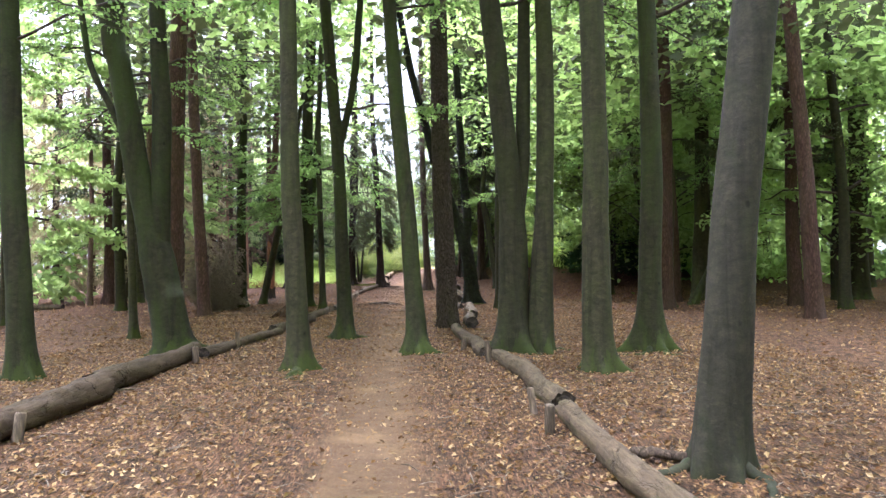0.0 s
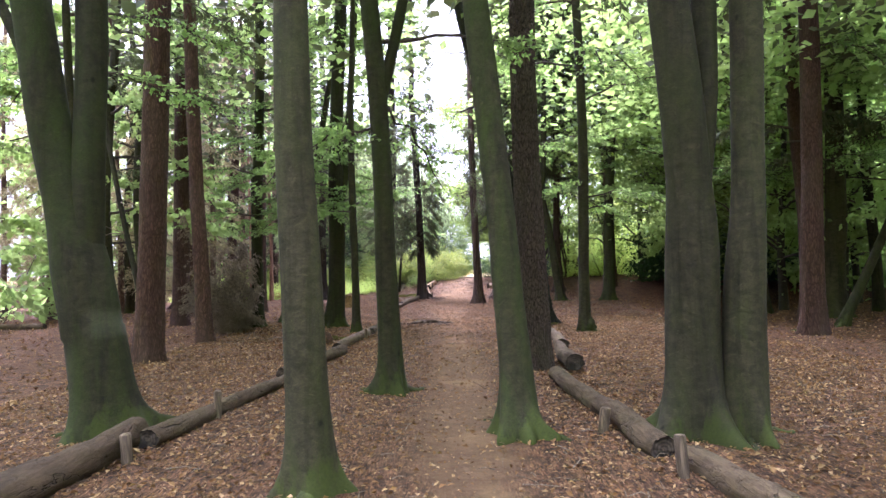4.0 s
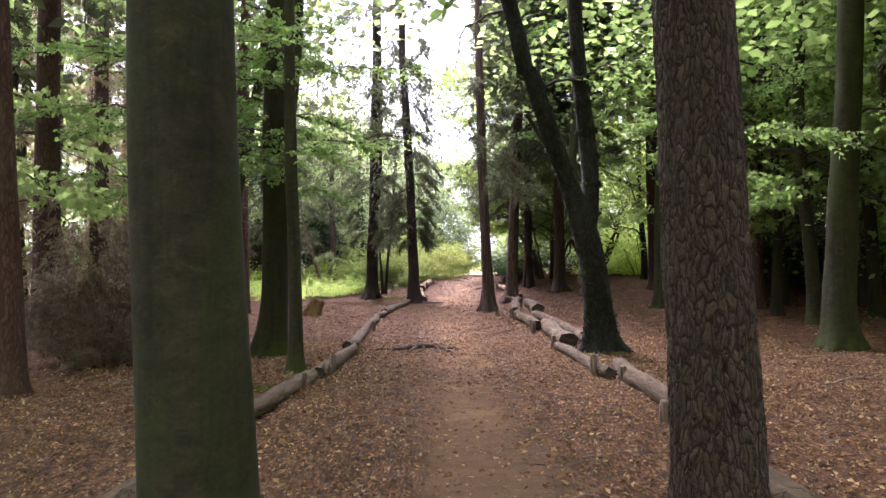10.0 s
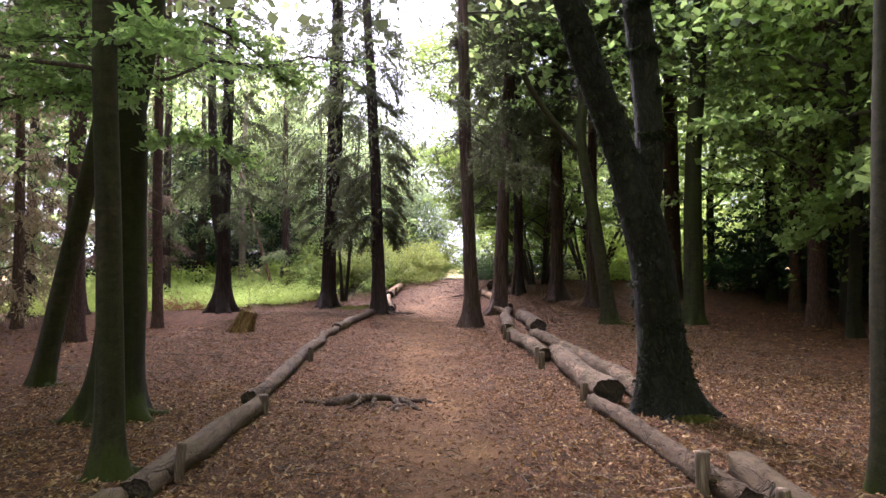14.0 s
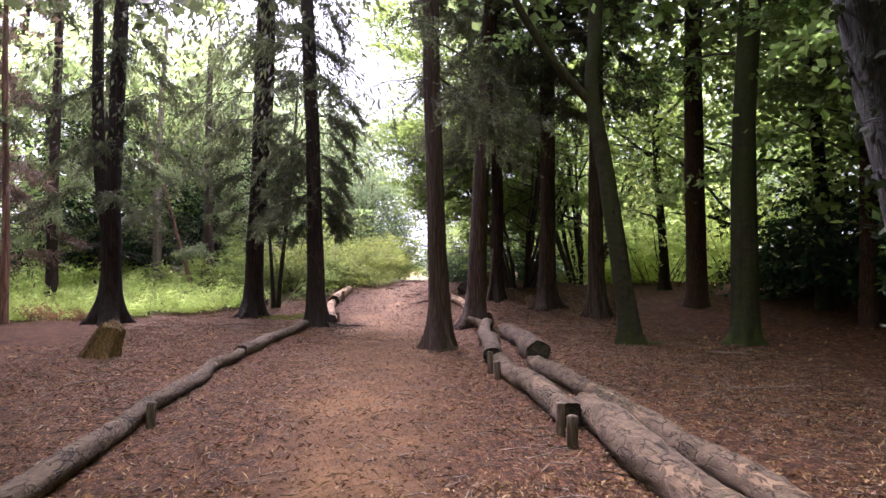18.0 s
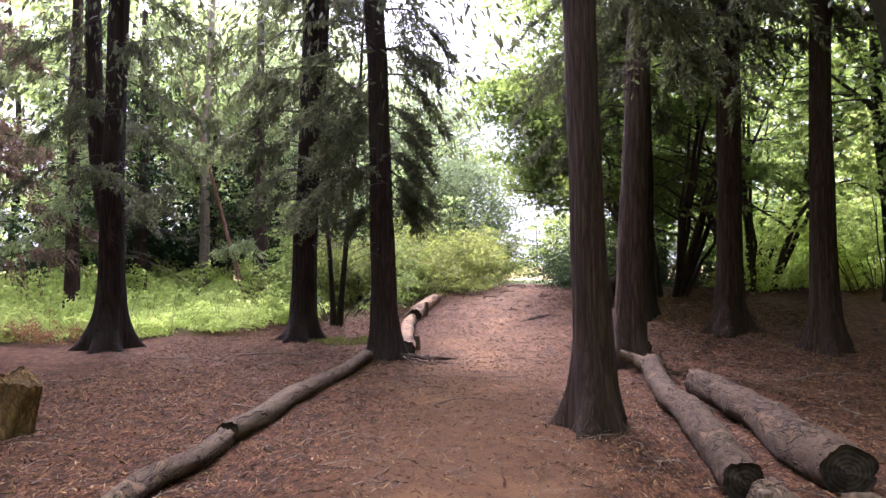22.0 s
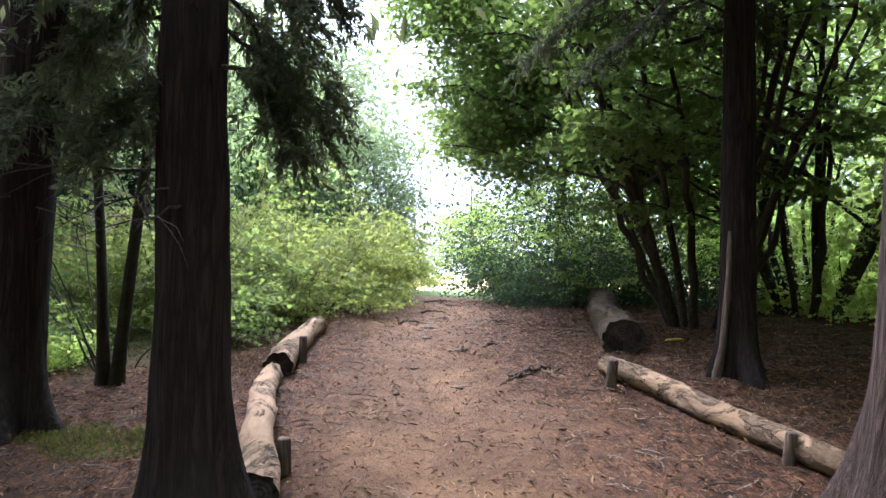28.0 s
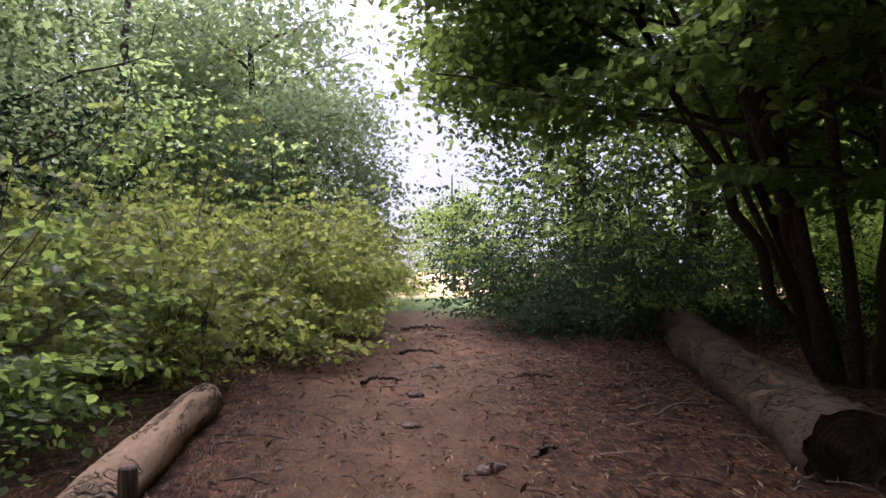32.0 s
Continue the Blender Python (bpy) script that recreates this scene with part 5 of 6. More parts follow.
def fallen_branch(x, y, turn, length, thick, seed):
    """A long dead stick with a few bare side twigs, lying on the litter."""
    r = np.random.RandomState(seed)
    root = thing("fallen_branch", x, y, float(floor_at(x, y)), "long bare dead stick lying on the litter", "stick", "fallen sticks", turn)
    s = np.linspace(-.5, .5, 12)
    line = np.stack([length * s, .1 * length * np.sin(5 * s + seed) + r.normal(0, .008, 12), thick + .03 * np.abs(np.sin(4 * s + seed))], -1)
    part("stem", mesh("stem", *tube(line, thick * np.linspace(1, .35, 12), 6), M_DEADTWIG), root)
    for k in range(r.randint(2, 5)):
        a = line[r.randint(3, 10)]
        d = np.array([r.uniform(.3, .9), r.choice([-1, 1]) * r.uniform(.3, .9), r.uniform(.0, .25)]) * length * r.uniform(.15, .3)
        part("side_twig", mesh("side_twig", *tube(np.stack([a, a + .5 * d + r.normal(0, .01, 3), a + d * np.array([1, 1, .4])]), np.array([.5, .35, .18]) * thick, 5), M_DEADTWIG), root)


for k, (x, y, turn, length, thick) in enumerate([(-4.4, 23.2, 12, 1.1, .013), (-4.9, 23.0, 70, .7, .01), (-4.1, 20.9, 8, 1.5, .014), (-5.0, 21.2, 25, .9, .01), (-3.9, 22.1, -30, .6, .008), (-5.6, 27.4, 15, 1.3, .012), (-4.3, 28.6, -8, 1.0, .011),
                                                 (-6.2, 30.6, 40, 1.2, .012), (-3.6, 30.2, 20, .8, .01), (-3.0, 37.4, 5, 1.7, .016), (-2.6, 36.6, 18, 1.1, .012), (-4.6, 36.9, -12, 1.3, .012), (-5.4, 35.2, 30, 1.0, .011), (-2.3, 33.6, -20, .8, .009),
                                                 (4.6, 20.4, 10, 1.2, .013), (5.6, 22.4, -15, 1.4, .013), (3.9, 17.6, 35, .9, .01), (4.4, 29.0, 5, 1.1, .012), (5.4, 31.5, -25, 1.0, .011), (3.4, 33.5, 60, .9, .012), (3.9, 35.0, 20, 1.2, .012),
                                                 (-.2, 33.9, 12, .8, .008), (-.5, 29.6, -25, .6, .007), (.35, 35.4, 40, .5, .006), (-3.4, 8.5, 20, .9, .01), (-2.8, 15.4, -10, .8, .009), (3.2, 7.6, 30, .8, .01), (2.2, 41.6, 15, .9, .01), (3.0, 42.8, -20, .8, .01)]):
    fallen_branch(x, y, turn, length, thick, k)


def moss_tuft(x, y, size, seed):
    """A low cushion of moss and short grass blades."""
    r = np.random.RandomState(seed)
    n = 900
    a, d = r.uniform(0, 6.28, n), size * r.uniform(0, 1, n) ** .6
    px, py = d * np.cos(a) * 1.5, d * np.sin(a)
    z = floor_at(x + px, y + py) - float(floor_at(x, y)) + r.uniform(0, .02, n)
    L = r.uniform(.025, .06, n)
    root = thing("moss_tuft", x, y, float(floor_at(x, y)), "small yellow-green tuft of moss and grass", "moss", "moss tufts")
    stuff("tuft", mesh("tuft", *leaf_cloud(r, np.stack([px, py, z], -1), r.uniform(0, 6.28, n), r.uniform(.4, 1.2, n), L, L * .25, False, .4), M_MOSS, False), root)


M_MOSS = leaf_stuff("moss_blades", [(.045, .05, .012), (.075, .082, .018), (.115, .115, .028)], (.18, .19, .04), .35, .9)
for k, (x, y, size) in enumerate([(-2.95, 20.4, .16), (-3.2, 20.7, .1), (-2.4, 38.6, .3), (-2.0, 38.9, .22), (-2.8, 38.9, .25), (2.3, 23.4, .12)]):
    moss_tuft(x, y, size, k)


def stone(x, y, size, seed):
    """A flat stone half sunk in the earth."""
    r = np.random.RandomState(seed)
    a = np.linspace(0, np.pi, 7)
    v, q = tube(np.stack([0 * a, 0 * a, -.25 * size * np.cos(a)], -1), .5 * size * np.sin(a) + .001, 10, lambda th, s: 1 + .15 * np.sin(2 * th + seed) + .1 * np.sin(3 * th + 2 * seed))
    root = thing("stone", x, y, float(floor_at(x, y)) - .025, "brown stone half sunk in the trodden path", "stone", "path stones", float(r.uniform(0, 360)))
    part("body", mesh("body", v * np.array([1.3, .8, 1]) + r.normal(0, .04 * size, v.shape), q, M_STONE), root)


M_STONE = ridged_bark("path_stone", (.2, .155, .12), (.1, .072, .055), 12, 1.0, .4)
for k, (x, y, size) in enumerate([(.62, 41.05, .16), (.3, 41.9, .1), (.45, 42.6, .12), (.0, 40.4, .07), (.9, 40.2, .08), (-.5, 41.3, .06), (.8, 43.6, .11), (-.25, 39.6, .06), (.35, 39.7, .07), (1.15, 45.2, .12)]):
    stone(x, y, size, k)


# ---- shrubs, brambles and woods around ----
def bush_meshes(seed, stems, height, spread, twigs, per, leaf, material, hexa=False, aspect=.65, droop=.1, rise=2.2):
    rng = np.random.RandomState(seed)
    lines, tubes = [], []
    n_pts = 5 if height < 2.5 else 8
    for k in range(stems):
        a, d = rng.uniform(0, 6.28), spread * .3 * rng.uniform(0, 1) ** .5
        start = np.array([d * np.cos(a), d * np.sin(a), -.05])
        b = branch_line(rng, start, a + rng.uniform(-.6, .6), height * rng.uniform(.35, .6), rise * rng.uniform(.5, 1.2), rise * rng.uniform(.1, .55), n_pts)
        lines.append(b)
        r = .004 + .004 * height * rng.uniform(.3, 1)
        tubes.append(tube(b, np.linspace(r, r * .25, n_pts), 3 if height < 2 else 5))
    cloud, (s, e) = foliage(rng, lines, twigs, per, leaf, aspect, droop, spread * .55, hexa, (900, 900), False)
    ok = cloud[0][:, 2].reshape(-1, 6 if hexa else 4).min(1) > .01
    f = cloud[1].reshape(len(ok), -1, 4)[ok].reshape(-1, 4)
    if height > 3 and hexa:
        tubes.append(twig_mesh(s, e, .004))
    return mesh("stems", *merged(tubes), M_TWIG), mesh("leaves", cloud[0], f, material, False)


def bush(name, meshes, x, y, scale, label, category, group, rz, z=None):
    root = thing(name, x, y, float(floor_at(x, y)) - .02 if z is None else z, label, category, group, rz)
    root.scale = (scale, scale, scale)
    stuff("stem_tangle", meshes[0], root)
    stuff("foliage", meshes[1], root)
    return root


rng = np.random.RandomState(77)
BRAMBLE = [bush_meshes(200 + k, 18, 1.35, 1.6, 9, 9, .1, M_NETTLE_LIT, False, .8, .12, 1.7) for k in range(3)]
for k in range(95):
    x = rng.uniform(-14, -1.7)
    y = 39.6 + .32 * (x + 6) * (x > -6) + rng.uniform(0, 7)
    if x > -2.6 and y < 42:
        continue
    s = rng.uniform(.35, .75) if y < 44 else rng.uniform(.7, 1.2)
    if x > -3.6 and y > 40.8:
        continue
    bush("bramble_bush", BRAMBLE[k % 3], x, y, s, "bright green bramble and nettle clump", "bush", "bramble bed", rng.uniform(0, 360))
for k in range(46):
    x = rng.uniform(-13, -3.8)
    y = 39.5 + .32 * (x + 6) * (x > -6) + rng.uniform(0, 2.4)
    bush("bramble_bush", BRAMBLE[k % 3], x, y, rng.uniform(.28, .5), "low bright green bramble and nettle clump", "bush", "bramble bed", rng.uniform(0, 360))
dry = np.random.RandomState(78)
for k in range(70):
    x = dry.uniform(-14, -4)
    y = 39.8 + .32 * (x + 6) * (x > -6) + dry.uniform(0, 4.5)
    bush("bramble_bush", BRAMBLE[k % 3], x, y, dry.uniform(.3, .55), "low bright green bramble and nettle clump", "bush", "bramble bed", dry.uniform(0, 360))
for k in range(26):
    x = dry.uniform(-9, -2.6)
    y = 39.7 + .32 * (x + 6) * (x > -6) + dry.uniform(0, 1.5)
    stalk = thing("dry_stalk", x, y, float(floor_at(x, y)) - .02, "pale dry stalk standing in the brambles", "plant", "dry stalks")
    a, h = dry.uniform(0, 6.28), dry.uniform(.5, 1.0)
    stem = np.array([[.25 * h * t * t * np.cos(a), .25 * h * t * t * np.sin(a), h * t] for t in np.linspace(0, 1, 6)])
    part("stem", mesh("stem", *tube(stem, np.linspace(.006, .0025, 6), 4), M_DEADTWIG), stalk)
HEDGE = [bush_meshes(210 + k, 26, 2.1, 1.6, 17, 13, .07, M_HEDGE, False, .75, .15, 1.9) for k in range(3)]
for k in range(64):
    y = rng.uniform(42.6, 54)
    x = trail(y) - np.interp(y, [43, 45, 52], [1.9, 1.75, 1.9]) - rng.uniform(0, 1) ** 1.5 * 3.6
    bush("bramble_bush", HEDGE[k % 3], x, y, rng.uniform(.6, 1.15), "dark green bramble thicket beside the path", "bush", "bramble hedge", rng.uniform(0, 360))
SHRUB = [bush_meshes(220 + k, 18, 5.0, 3.0, 22, 11, .12, M_LEAF_FAR_LIT) for k in range(3)]
for k, (x, y, s) in enumerate([(-2.6, 51.5, 1.0), (-5.5, 49.5, .9), (-8.5, 50.0, 1.0), (-4.5, 55, 1.4), (-11, 49, 1.2), (-14, 46, 1.2), (10.5, 45, 1.2), (13, 48, 1.4), (9, 51, 1.4)]):
    bush("shrub", SHRUB[k % 3], x, y, s, "tall leafy green shrub", "shrub", "hedge shrubs", 77.0 * k)


def leafy_tree(name, x, y, height, radius, count, per, size, material, label, seed, lean=None):
    """A broad crown of leaf clumps on a branching trunk."""
    rng = np.random.RandomState(seed)
    root = thing(name, x, y, float(floor_at(x, y)) - .03, label, "tree")
    line = spine(rng, rng.uniform(-.04, .04), 0, height * .8, .25)
    part("trunk", trunk_mesh(rng, line, .035 * height ** .8, M_TWIG, 16, .4, .15, 5, .03, taper=.8), root)
    for k in range(14):
        b = branch_line(rng, along(line, height * rng.uniform(.12, .7)), k * 2.4, radius * rng.uniform(.6, 1.1), rng.uniform(.4, 1.2), .3)
        part("limb", mesh("limb", *tube(b, np.linspace(.03, .006, 8), 6), M_TWIG), root)
    # Added unseen leaf mass above the view that keeps sun off the path.
    if lean:
        stuff("high_crown", mesh("high_crown", *clumps(rng, (lean[0], lean[1], height + 1.2), (2.7, 3.4, 1.5), 120, 60, .14), material, False), root)
    low = height * .14
    stuff("crown", mesh("crown", *clumps(rng, (0, 0, (height + low) / 2), (radius, radius, (height - low) / 2), count, per, size), material, False), root)


leafy_tree("willow_tree", -4.5, 47.0, 10, 2.5, 135, 95, .085, M_WILLOW, "light feathery willow with small leaves", 400)
leafy_tree("field_maple", -3.3, 57.5, 8, 2.2, 110, 70, .14, M_LEAF_FAR_LIT, "dense rounded green tree at the edge of the field", 402)
leafy_tree("field_maple", -4.3, 53, 9.5, 2.6, 120, 70, .14, M_MAPLE, "dense rounded green tree beside the field", 403)
leafy_tree("field_maple", 5.9, 67, 4.2, 2.0, 90, 60, .16, M_HAZEL, "small dark tree at the edge of the field", 405)
leafy_tree("field_maple", -.4, 52.0, 4.7, 1.9, 180, 100, .11, M_MAPLE, "young rounded green tree behind the brambles", 404)
for k, (x, y, scale) in enumerate([(-.5, 49.6, 1.0), (.1, 51.6, 1.0), (.7, 53.6, 1.05), (1.3, 55.6, 1.0)]):
    bush("bramble_bush", HEDGE[k % 3], x, y, scale, "fresh green hedge bush where the path bends to the field", "bush", "bramble hedge", 80.0 * k)
HAZEL = [bush_meshes(240 + k, 16, 4.6, 2.6, 20, 10, .105, M_HAZEL, True, .85) for k in range(2)]
for k, (x, y, s) in enumerate([(3.4, 45.2, .6), (5.0, 47, .9), (6.9, 49, 1.2), (6.9, 51.5, 1.1), (-3.05, 41.2, .62)]):
    bush("hazel_bush", HAZEL[k % 2], x, y, s, "dark green many-stemmed hazel bush", "bush", "hazel bushes", 61.0 * k)

def hazel_tree(x, y, seed, arching=False):
    """A many-stemmed hazel whose long boughs arch out over the path."""
    rng = np.random.RandomState(seed)
    root = thing("hazel_tree", x, y, float(floor_at(x, y)) - .03, "big dark hazel with many stems arching over the path", "tree")
    lines = []
    for k in range(17):
        a = rng.uniform(0, 6.28)
        foot = np.array([.35 * np.cos(a), .35 * np.sin(a), -.05])
        stem = branch_line(rng, foot, a, rng.uniform(1.3, 2.5), rng.uniform(2.3, 3.6), .25, 14)
        r = rng.uniform(.035, .075)
        part("stem", mesh("stem", *tube(stem, np.linspace(r, r * .35, 14), 9), M_TWIG), root)
        for j in range(4):
            i = rng.randint(5, 14)
            toward = np.pi + rng.normal(0, .9) if rng.uniform() < .65 else rng.uniform(0, 6.28)
            bough = branch_line(rng, stem[i], toward, rng.uniform(1.4, 2.9), rng.uniform(.3, .9), rng.uniform(.05, .4), 8)
            lines.append(bough)
            part("bough", mesh("bough", *tube(bough, np.linspace(r * .5, .007, 8), 6), M_TWIG), root)
    cloud, (s, e) = foliage(rng, lines, 24, 11, .1, .85, .12, 1.0, True, (x, y), False, .8)
    stuff("twig_mass", mesh("twig_mass", *twig_mesh(s, e, .004), M_TWIG), root)
    stuff("foliage", mesh("foliage", *cloud, M_HAZEL, False), root)
    if not arching:
        return root
    stuff("upper_crown", mesh("upper_crown", *clumps(rng, (-1.5, -.7, 5.6), (2.7, 3.8, 2.2), 190, 60, .11, False, .15), M_HAZEL, False), root)
    stuff("overhang", mesh("overhang", *clumps(rng, (-2.15, 1.9, 3.95), (1.55, 2.0, 1.75), 270, 60, .095, False, .15), M_HAZEL, False), root)
    stuff("low_overhang", mesh("low_overhang", *clumps(rng, (-2.65, 2.0, 3.0), (.9, 1.3, .6), 80, 55, .09, False, .15), M_HAZEL, False), root)
    stuff("high_overhang", mesh("high_overhang", *clumps(rng, (-3.3, 2.1, 5.15), (1.4, 1.0, .7), 110, 55, .095, False, .15), M_HAZEL, False), root)
    return root


arch = hazel_tree(4.2, 42.3, 1, True)
for k, (a, c) in enumerate([((-.5, -.1, 2.2), (-2.3, 1.3, 2.85)), ((-.6, .0, 2.8), (-2.5, 1.5, 3.75)), ((-.5, .1, 2.0), (-1.9, 2.2, 2.3))]):
    bough(arch, 300 + k, a, c, 15, .09, M_HAZEL, .04)
hazel_tree(6.4, 43.0, 2)
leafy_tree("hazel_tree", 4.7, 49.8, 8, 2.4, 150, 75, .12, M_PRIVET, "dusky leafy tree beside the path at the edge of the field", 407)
# The last pair sets where this tree's added shading leaf mass hangs.
leafy_tree("hazel_tree", 5.2, 46.6, 9, 2.8, 130, 75, .12, M_HAZEL, "broad dark leafy tree that hangs over the path", 406, (-3.4, 1.8))
# Hazel with the brightened bramble leaves, so sunlight is part of its colour.
LIME = [bush_meshes(225 + k, 18, 4.4, 3.0, 24, 12, .13, M_NETTLE_LIT) for k in range(2)]
for k, (x, y, s) in enumerate([(8.2, 41.2, .7), (9.6, 43.2, .9), (8.8, 45.4, 1.0), (10.8, 41.0, .9), (11.6, 45.6, 1.1), (7.6, 44.0, .7), (12.6, 42.6, 1.1), (10.2, 48, 1.2)]):
    bush("hazel_bush", LIME[k % 2], x, y, s, "sunlit light green hazel bush in a clearing", "bush", "sunlit bushes", 67.0 * k)


def broad_crown(seed, height, radius, count, per, size, material):
    """Trunk, limbs and a crown of leaf clumps for a woodland tree."""
    rng = np.random.RandomState(seed)
    line = spine(rng, .02, 0, height * .85, .3)
    limbs = [tube(branch_line(rng, along(line, height * rng.uniform(.15, .75)), k * 2.4, radius * rng.uniform(.6, 1.1), rng.uniform(.3, 1.1), .3), np.linspace(.05, .008, 8), 5) for k in range(16)]
    low = height * .12
    return trunk_mesh(rng, line, .13, M_DARK, 14, .5, .2, 5, .03), mesh("limbs", *merged(limbs), M_TWIG), mesh("crown", *clumps(rng, (0, 0, (height + low) / 2), (radius, radius, (height - low) / 2), count, per, size, False, .45), material, False)


DENSE = [broad_crown(500, 12, 3.0, 130, 42, .195, M_HAZEL), broad_crown(501, 11, 2.8, 120, 42, .195, M_LEAF_FAR_LIT), broad_crown(502, 9, 2.6, 140, 48, .19, M_MAPLE)]
for k, (x, y, dark) in enumerate([(14.5, 42.5, 1), (9.2, 38.6, 0), (7.9, 40.2, 0), (9.2, 51, 0), (13.2, 48.5, 0), (11.4, 52, 0), (15, 45, 1), (14, 52, 1), (11.4, 33, 1), (14.5, 35.5, 1), (10.2, 26.6, 1), (14, 29, 1), (17, 33.5, 1), (17, 40, 1), (-7.2, 49.5, 1), (-10.5, 47.5, 1), (-6.2, 55.5, 1), (-14.5, 47.5, 1), (-11, 54, 1), (-18, 44, 1), (-3.6, 60, 1), (9.8, 32.6, 0), (12.6, 27.4, 1), (14, 22, 1), (16, 18, 1), (8.4, 30.2, 0), (10.4, 35.4, 0), (11.6, 31.5, 0), (13, 38.5, 0), (-1.9, 55.2, 2), (-4.6, 57.2, 2), (-9, 57, 2), (-2.4, 62, 2), (-7.4, 52.4, 2)]):
    root = thing("leafy_tree", x, y, float(land(x, y)) - .05, "dense green tree at the edge of the wood" if dark else "dark dense leafy tree in the wood", "tree", "dense trees", 53.0 * k)
    made = DENSE[dark]
    part("trunk", made[0], root)
    stuff("branch_work", made[1], root)
    stuff("crown", made[2], root)
for k in range(22):
    bush("bramble_bush", BRAMBLE[k % 3], rng.uniform(6, 12), rng.uniform(42.5, 47), rng.uniform(.6, 1.0), "bright green bramble clump in a gap of the wood", "bush", "bramble bed", rng.uniform(0, 360))
HOLLY = [bush_meshes(260 + k, 20, 2.6, 2.4, 16, 10, .14, M_HOLLY) for k in range(2)]
for k in range(12):
    x, y = rng.uniform(8.8, 17), rng.uniform(34, 38.5)
    bush("evergreen_bush", HOLLY[k % 2], x, y, rng.uniform(.8, 1.3), "dark evergreen thicket under the trees", "bush", "evergreen thicket", rng.uniform(0, 360))
for k, (x, y) in enumerate([(-7.0, 49.0), (-9.2, 49.6), (-11.2, 48.9), (-13.2, 48.4), (-15.2, 47.4), (-5.2, 50.6), (-17.4, 45.8), (-12.2, 51.2), (-8.0, 51.6), (-19.5, 44.0)]):
    bush("evergreen_bush", HOLLY[k % 2], x, y, 1.35, "dark evergreen thicket behind the brambles", "bush", "evergreen thicket", 67.0 * k)
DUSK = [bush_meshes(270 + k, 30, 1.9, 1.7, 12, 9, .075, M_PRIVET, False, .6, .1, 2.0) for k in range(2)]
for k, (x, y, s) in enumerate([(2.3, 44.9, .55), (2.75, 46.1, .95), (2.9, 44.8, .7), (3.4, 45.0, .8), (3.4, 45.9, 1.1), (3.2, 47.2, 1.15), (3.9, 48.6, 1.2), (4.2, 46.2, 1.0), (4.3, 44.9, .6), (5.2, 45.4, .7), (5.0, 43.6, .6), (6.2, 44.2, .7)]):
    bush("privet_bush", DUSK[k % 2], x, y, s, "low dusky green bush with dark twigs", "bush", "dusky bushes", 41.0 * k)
FERN = bush_meshes(275, 14, 1.1, .9, 8, 9, .1, M_RUST, False, .4, .25)
for x, y, s in ((-7.9, 39.2, .7), (-7.3, 39.4, .5), (-8.6, 39.6, .6)):
    bush("browned_bracken", FERN, x, y, s, "rust-brown withered bracken at the edge of the brambles", "bush", "bracken", 90 * s)
DEAD = bush_meshes(280, 44, 1.25, .7, 36, 20, .07, M_DEADBUSH, False, .3, .3, 3.2)
heap = bush("dead_conifer_bush", DEAD, -6.45, 23.2, 1.1, "grey-brown heap of dead conifer branches", "bush", "", 0)
heap.scale = (1.15, 1.15, 1.45)
bush("dead_conifer_bush", DEAD, -6.1, 22.75, .6, "low grey-brown skirt of dead conifer branches on the litter", "bush", "", 200)


def far_tree_meshes(seed, height, dia, leaf, conifer, twigs=15, per=10):
    rng = np.random.RandomState(seed)
    line = spine(rng, rng.uniform(-.03, .03), 0, height, .25)
    tr = trunk_mesh(rng, line, dia / 2, M_RED if conifer else M_BEECH, 12, .5, .2, 5, .03)
    limbs = []
    for k in range(18):
        z = (4 if conifer else 2.4) + (height - 3) * ((k + rng.uniform(0, 1)) / 18) ** 1.2
        limbs.append(branch_line(rng, along(line, min(z, height - .3)), k * 2.4, rng.uniform(1.6, 3.4) * (.7 if conifer else 1), rng.uniform(.1, .5), rng.uniform(.2, .7)))
    cloud, (s, e) = foliage(rng, limbs, twigs, per, leaf, .45 if conifer else .7, .3 if conifer else .12, 1.2, False, (900, 900), False, 1.0)
    wood = merged([tube(b, np.linspace(.045, .01, 8), 5) for b in limbs])
    return tr, mesh("limbs", *wood, M_TWIG), mesh("crown", *cloud, M_CONIFER if conifer else M_LEAF_FAR_LIT, False)


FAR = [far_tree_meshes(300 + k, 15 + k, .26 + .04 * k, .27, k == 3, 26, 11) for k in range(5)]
FAR.append(far_tree_meshes(310, 17, .3, .26, True, 20, 12))
NEAR = [far_tree_meshes(340 + k, 15 + k, .28 + .04 * k, .165, k == 3, 26, 17) for k in range(4)]


def back_tree_meshes(seed, height):
    """A tree of the wood behind, with coarse leaves."""
    rng = np.random.RandomState(seed)
    line = spine(rng, .01, 0, height, .2)
    n = 900
    a, d, z = rng.uniform(0, 6.28, n), 3.4 * rng.uniform(0, 1, n) ** .5, rng.uniform(2, height + 1, n)
    L = rng.uniform(.4, .8, n)
    cloud = leaf_cloud(rng, np.stack([d * np.cos(a), d * np.sin(a), z], -1), rng.uniform(0, 6.28, n), rng.normal(0, .5, n), L, L * .6, False, .9)
    limbs = merged([tube(branch_line(rng, along(line, zz), zz * 2.4, 2.5, .3, .3), np.linspace(.05, .01, 8), 5) for zz in np.linspace(3, height - 1, 8)])
    return trunk_mesh(rng, line, .18, M_BEECH, 10, .5, .2, 5, .03), mesh("limbs", *limbs, M_TWIG), mesh("crown", *cloud, M_LEAF_FAR_LIT, False)


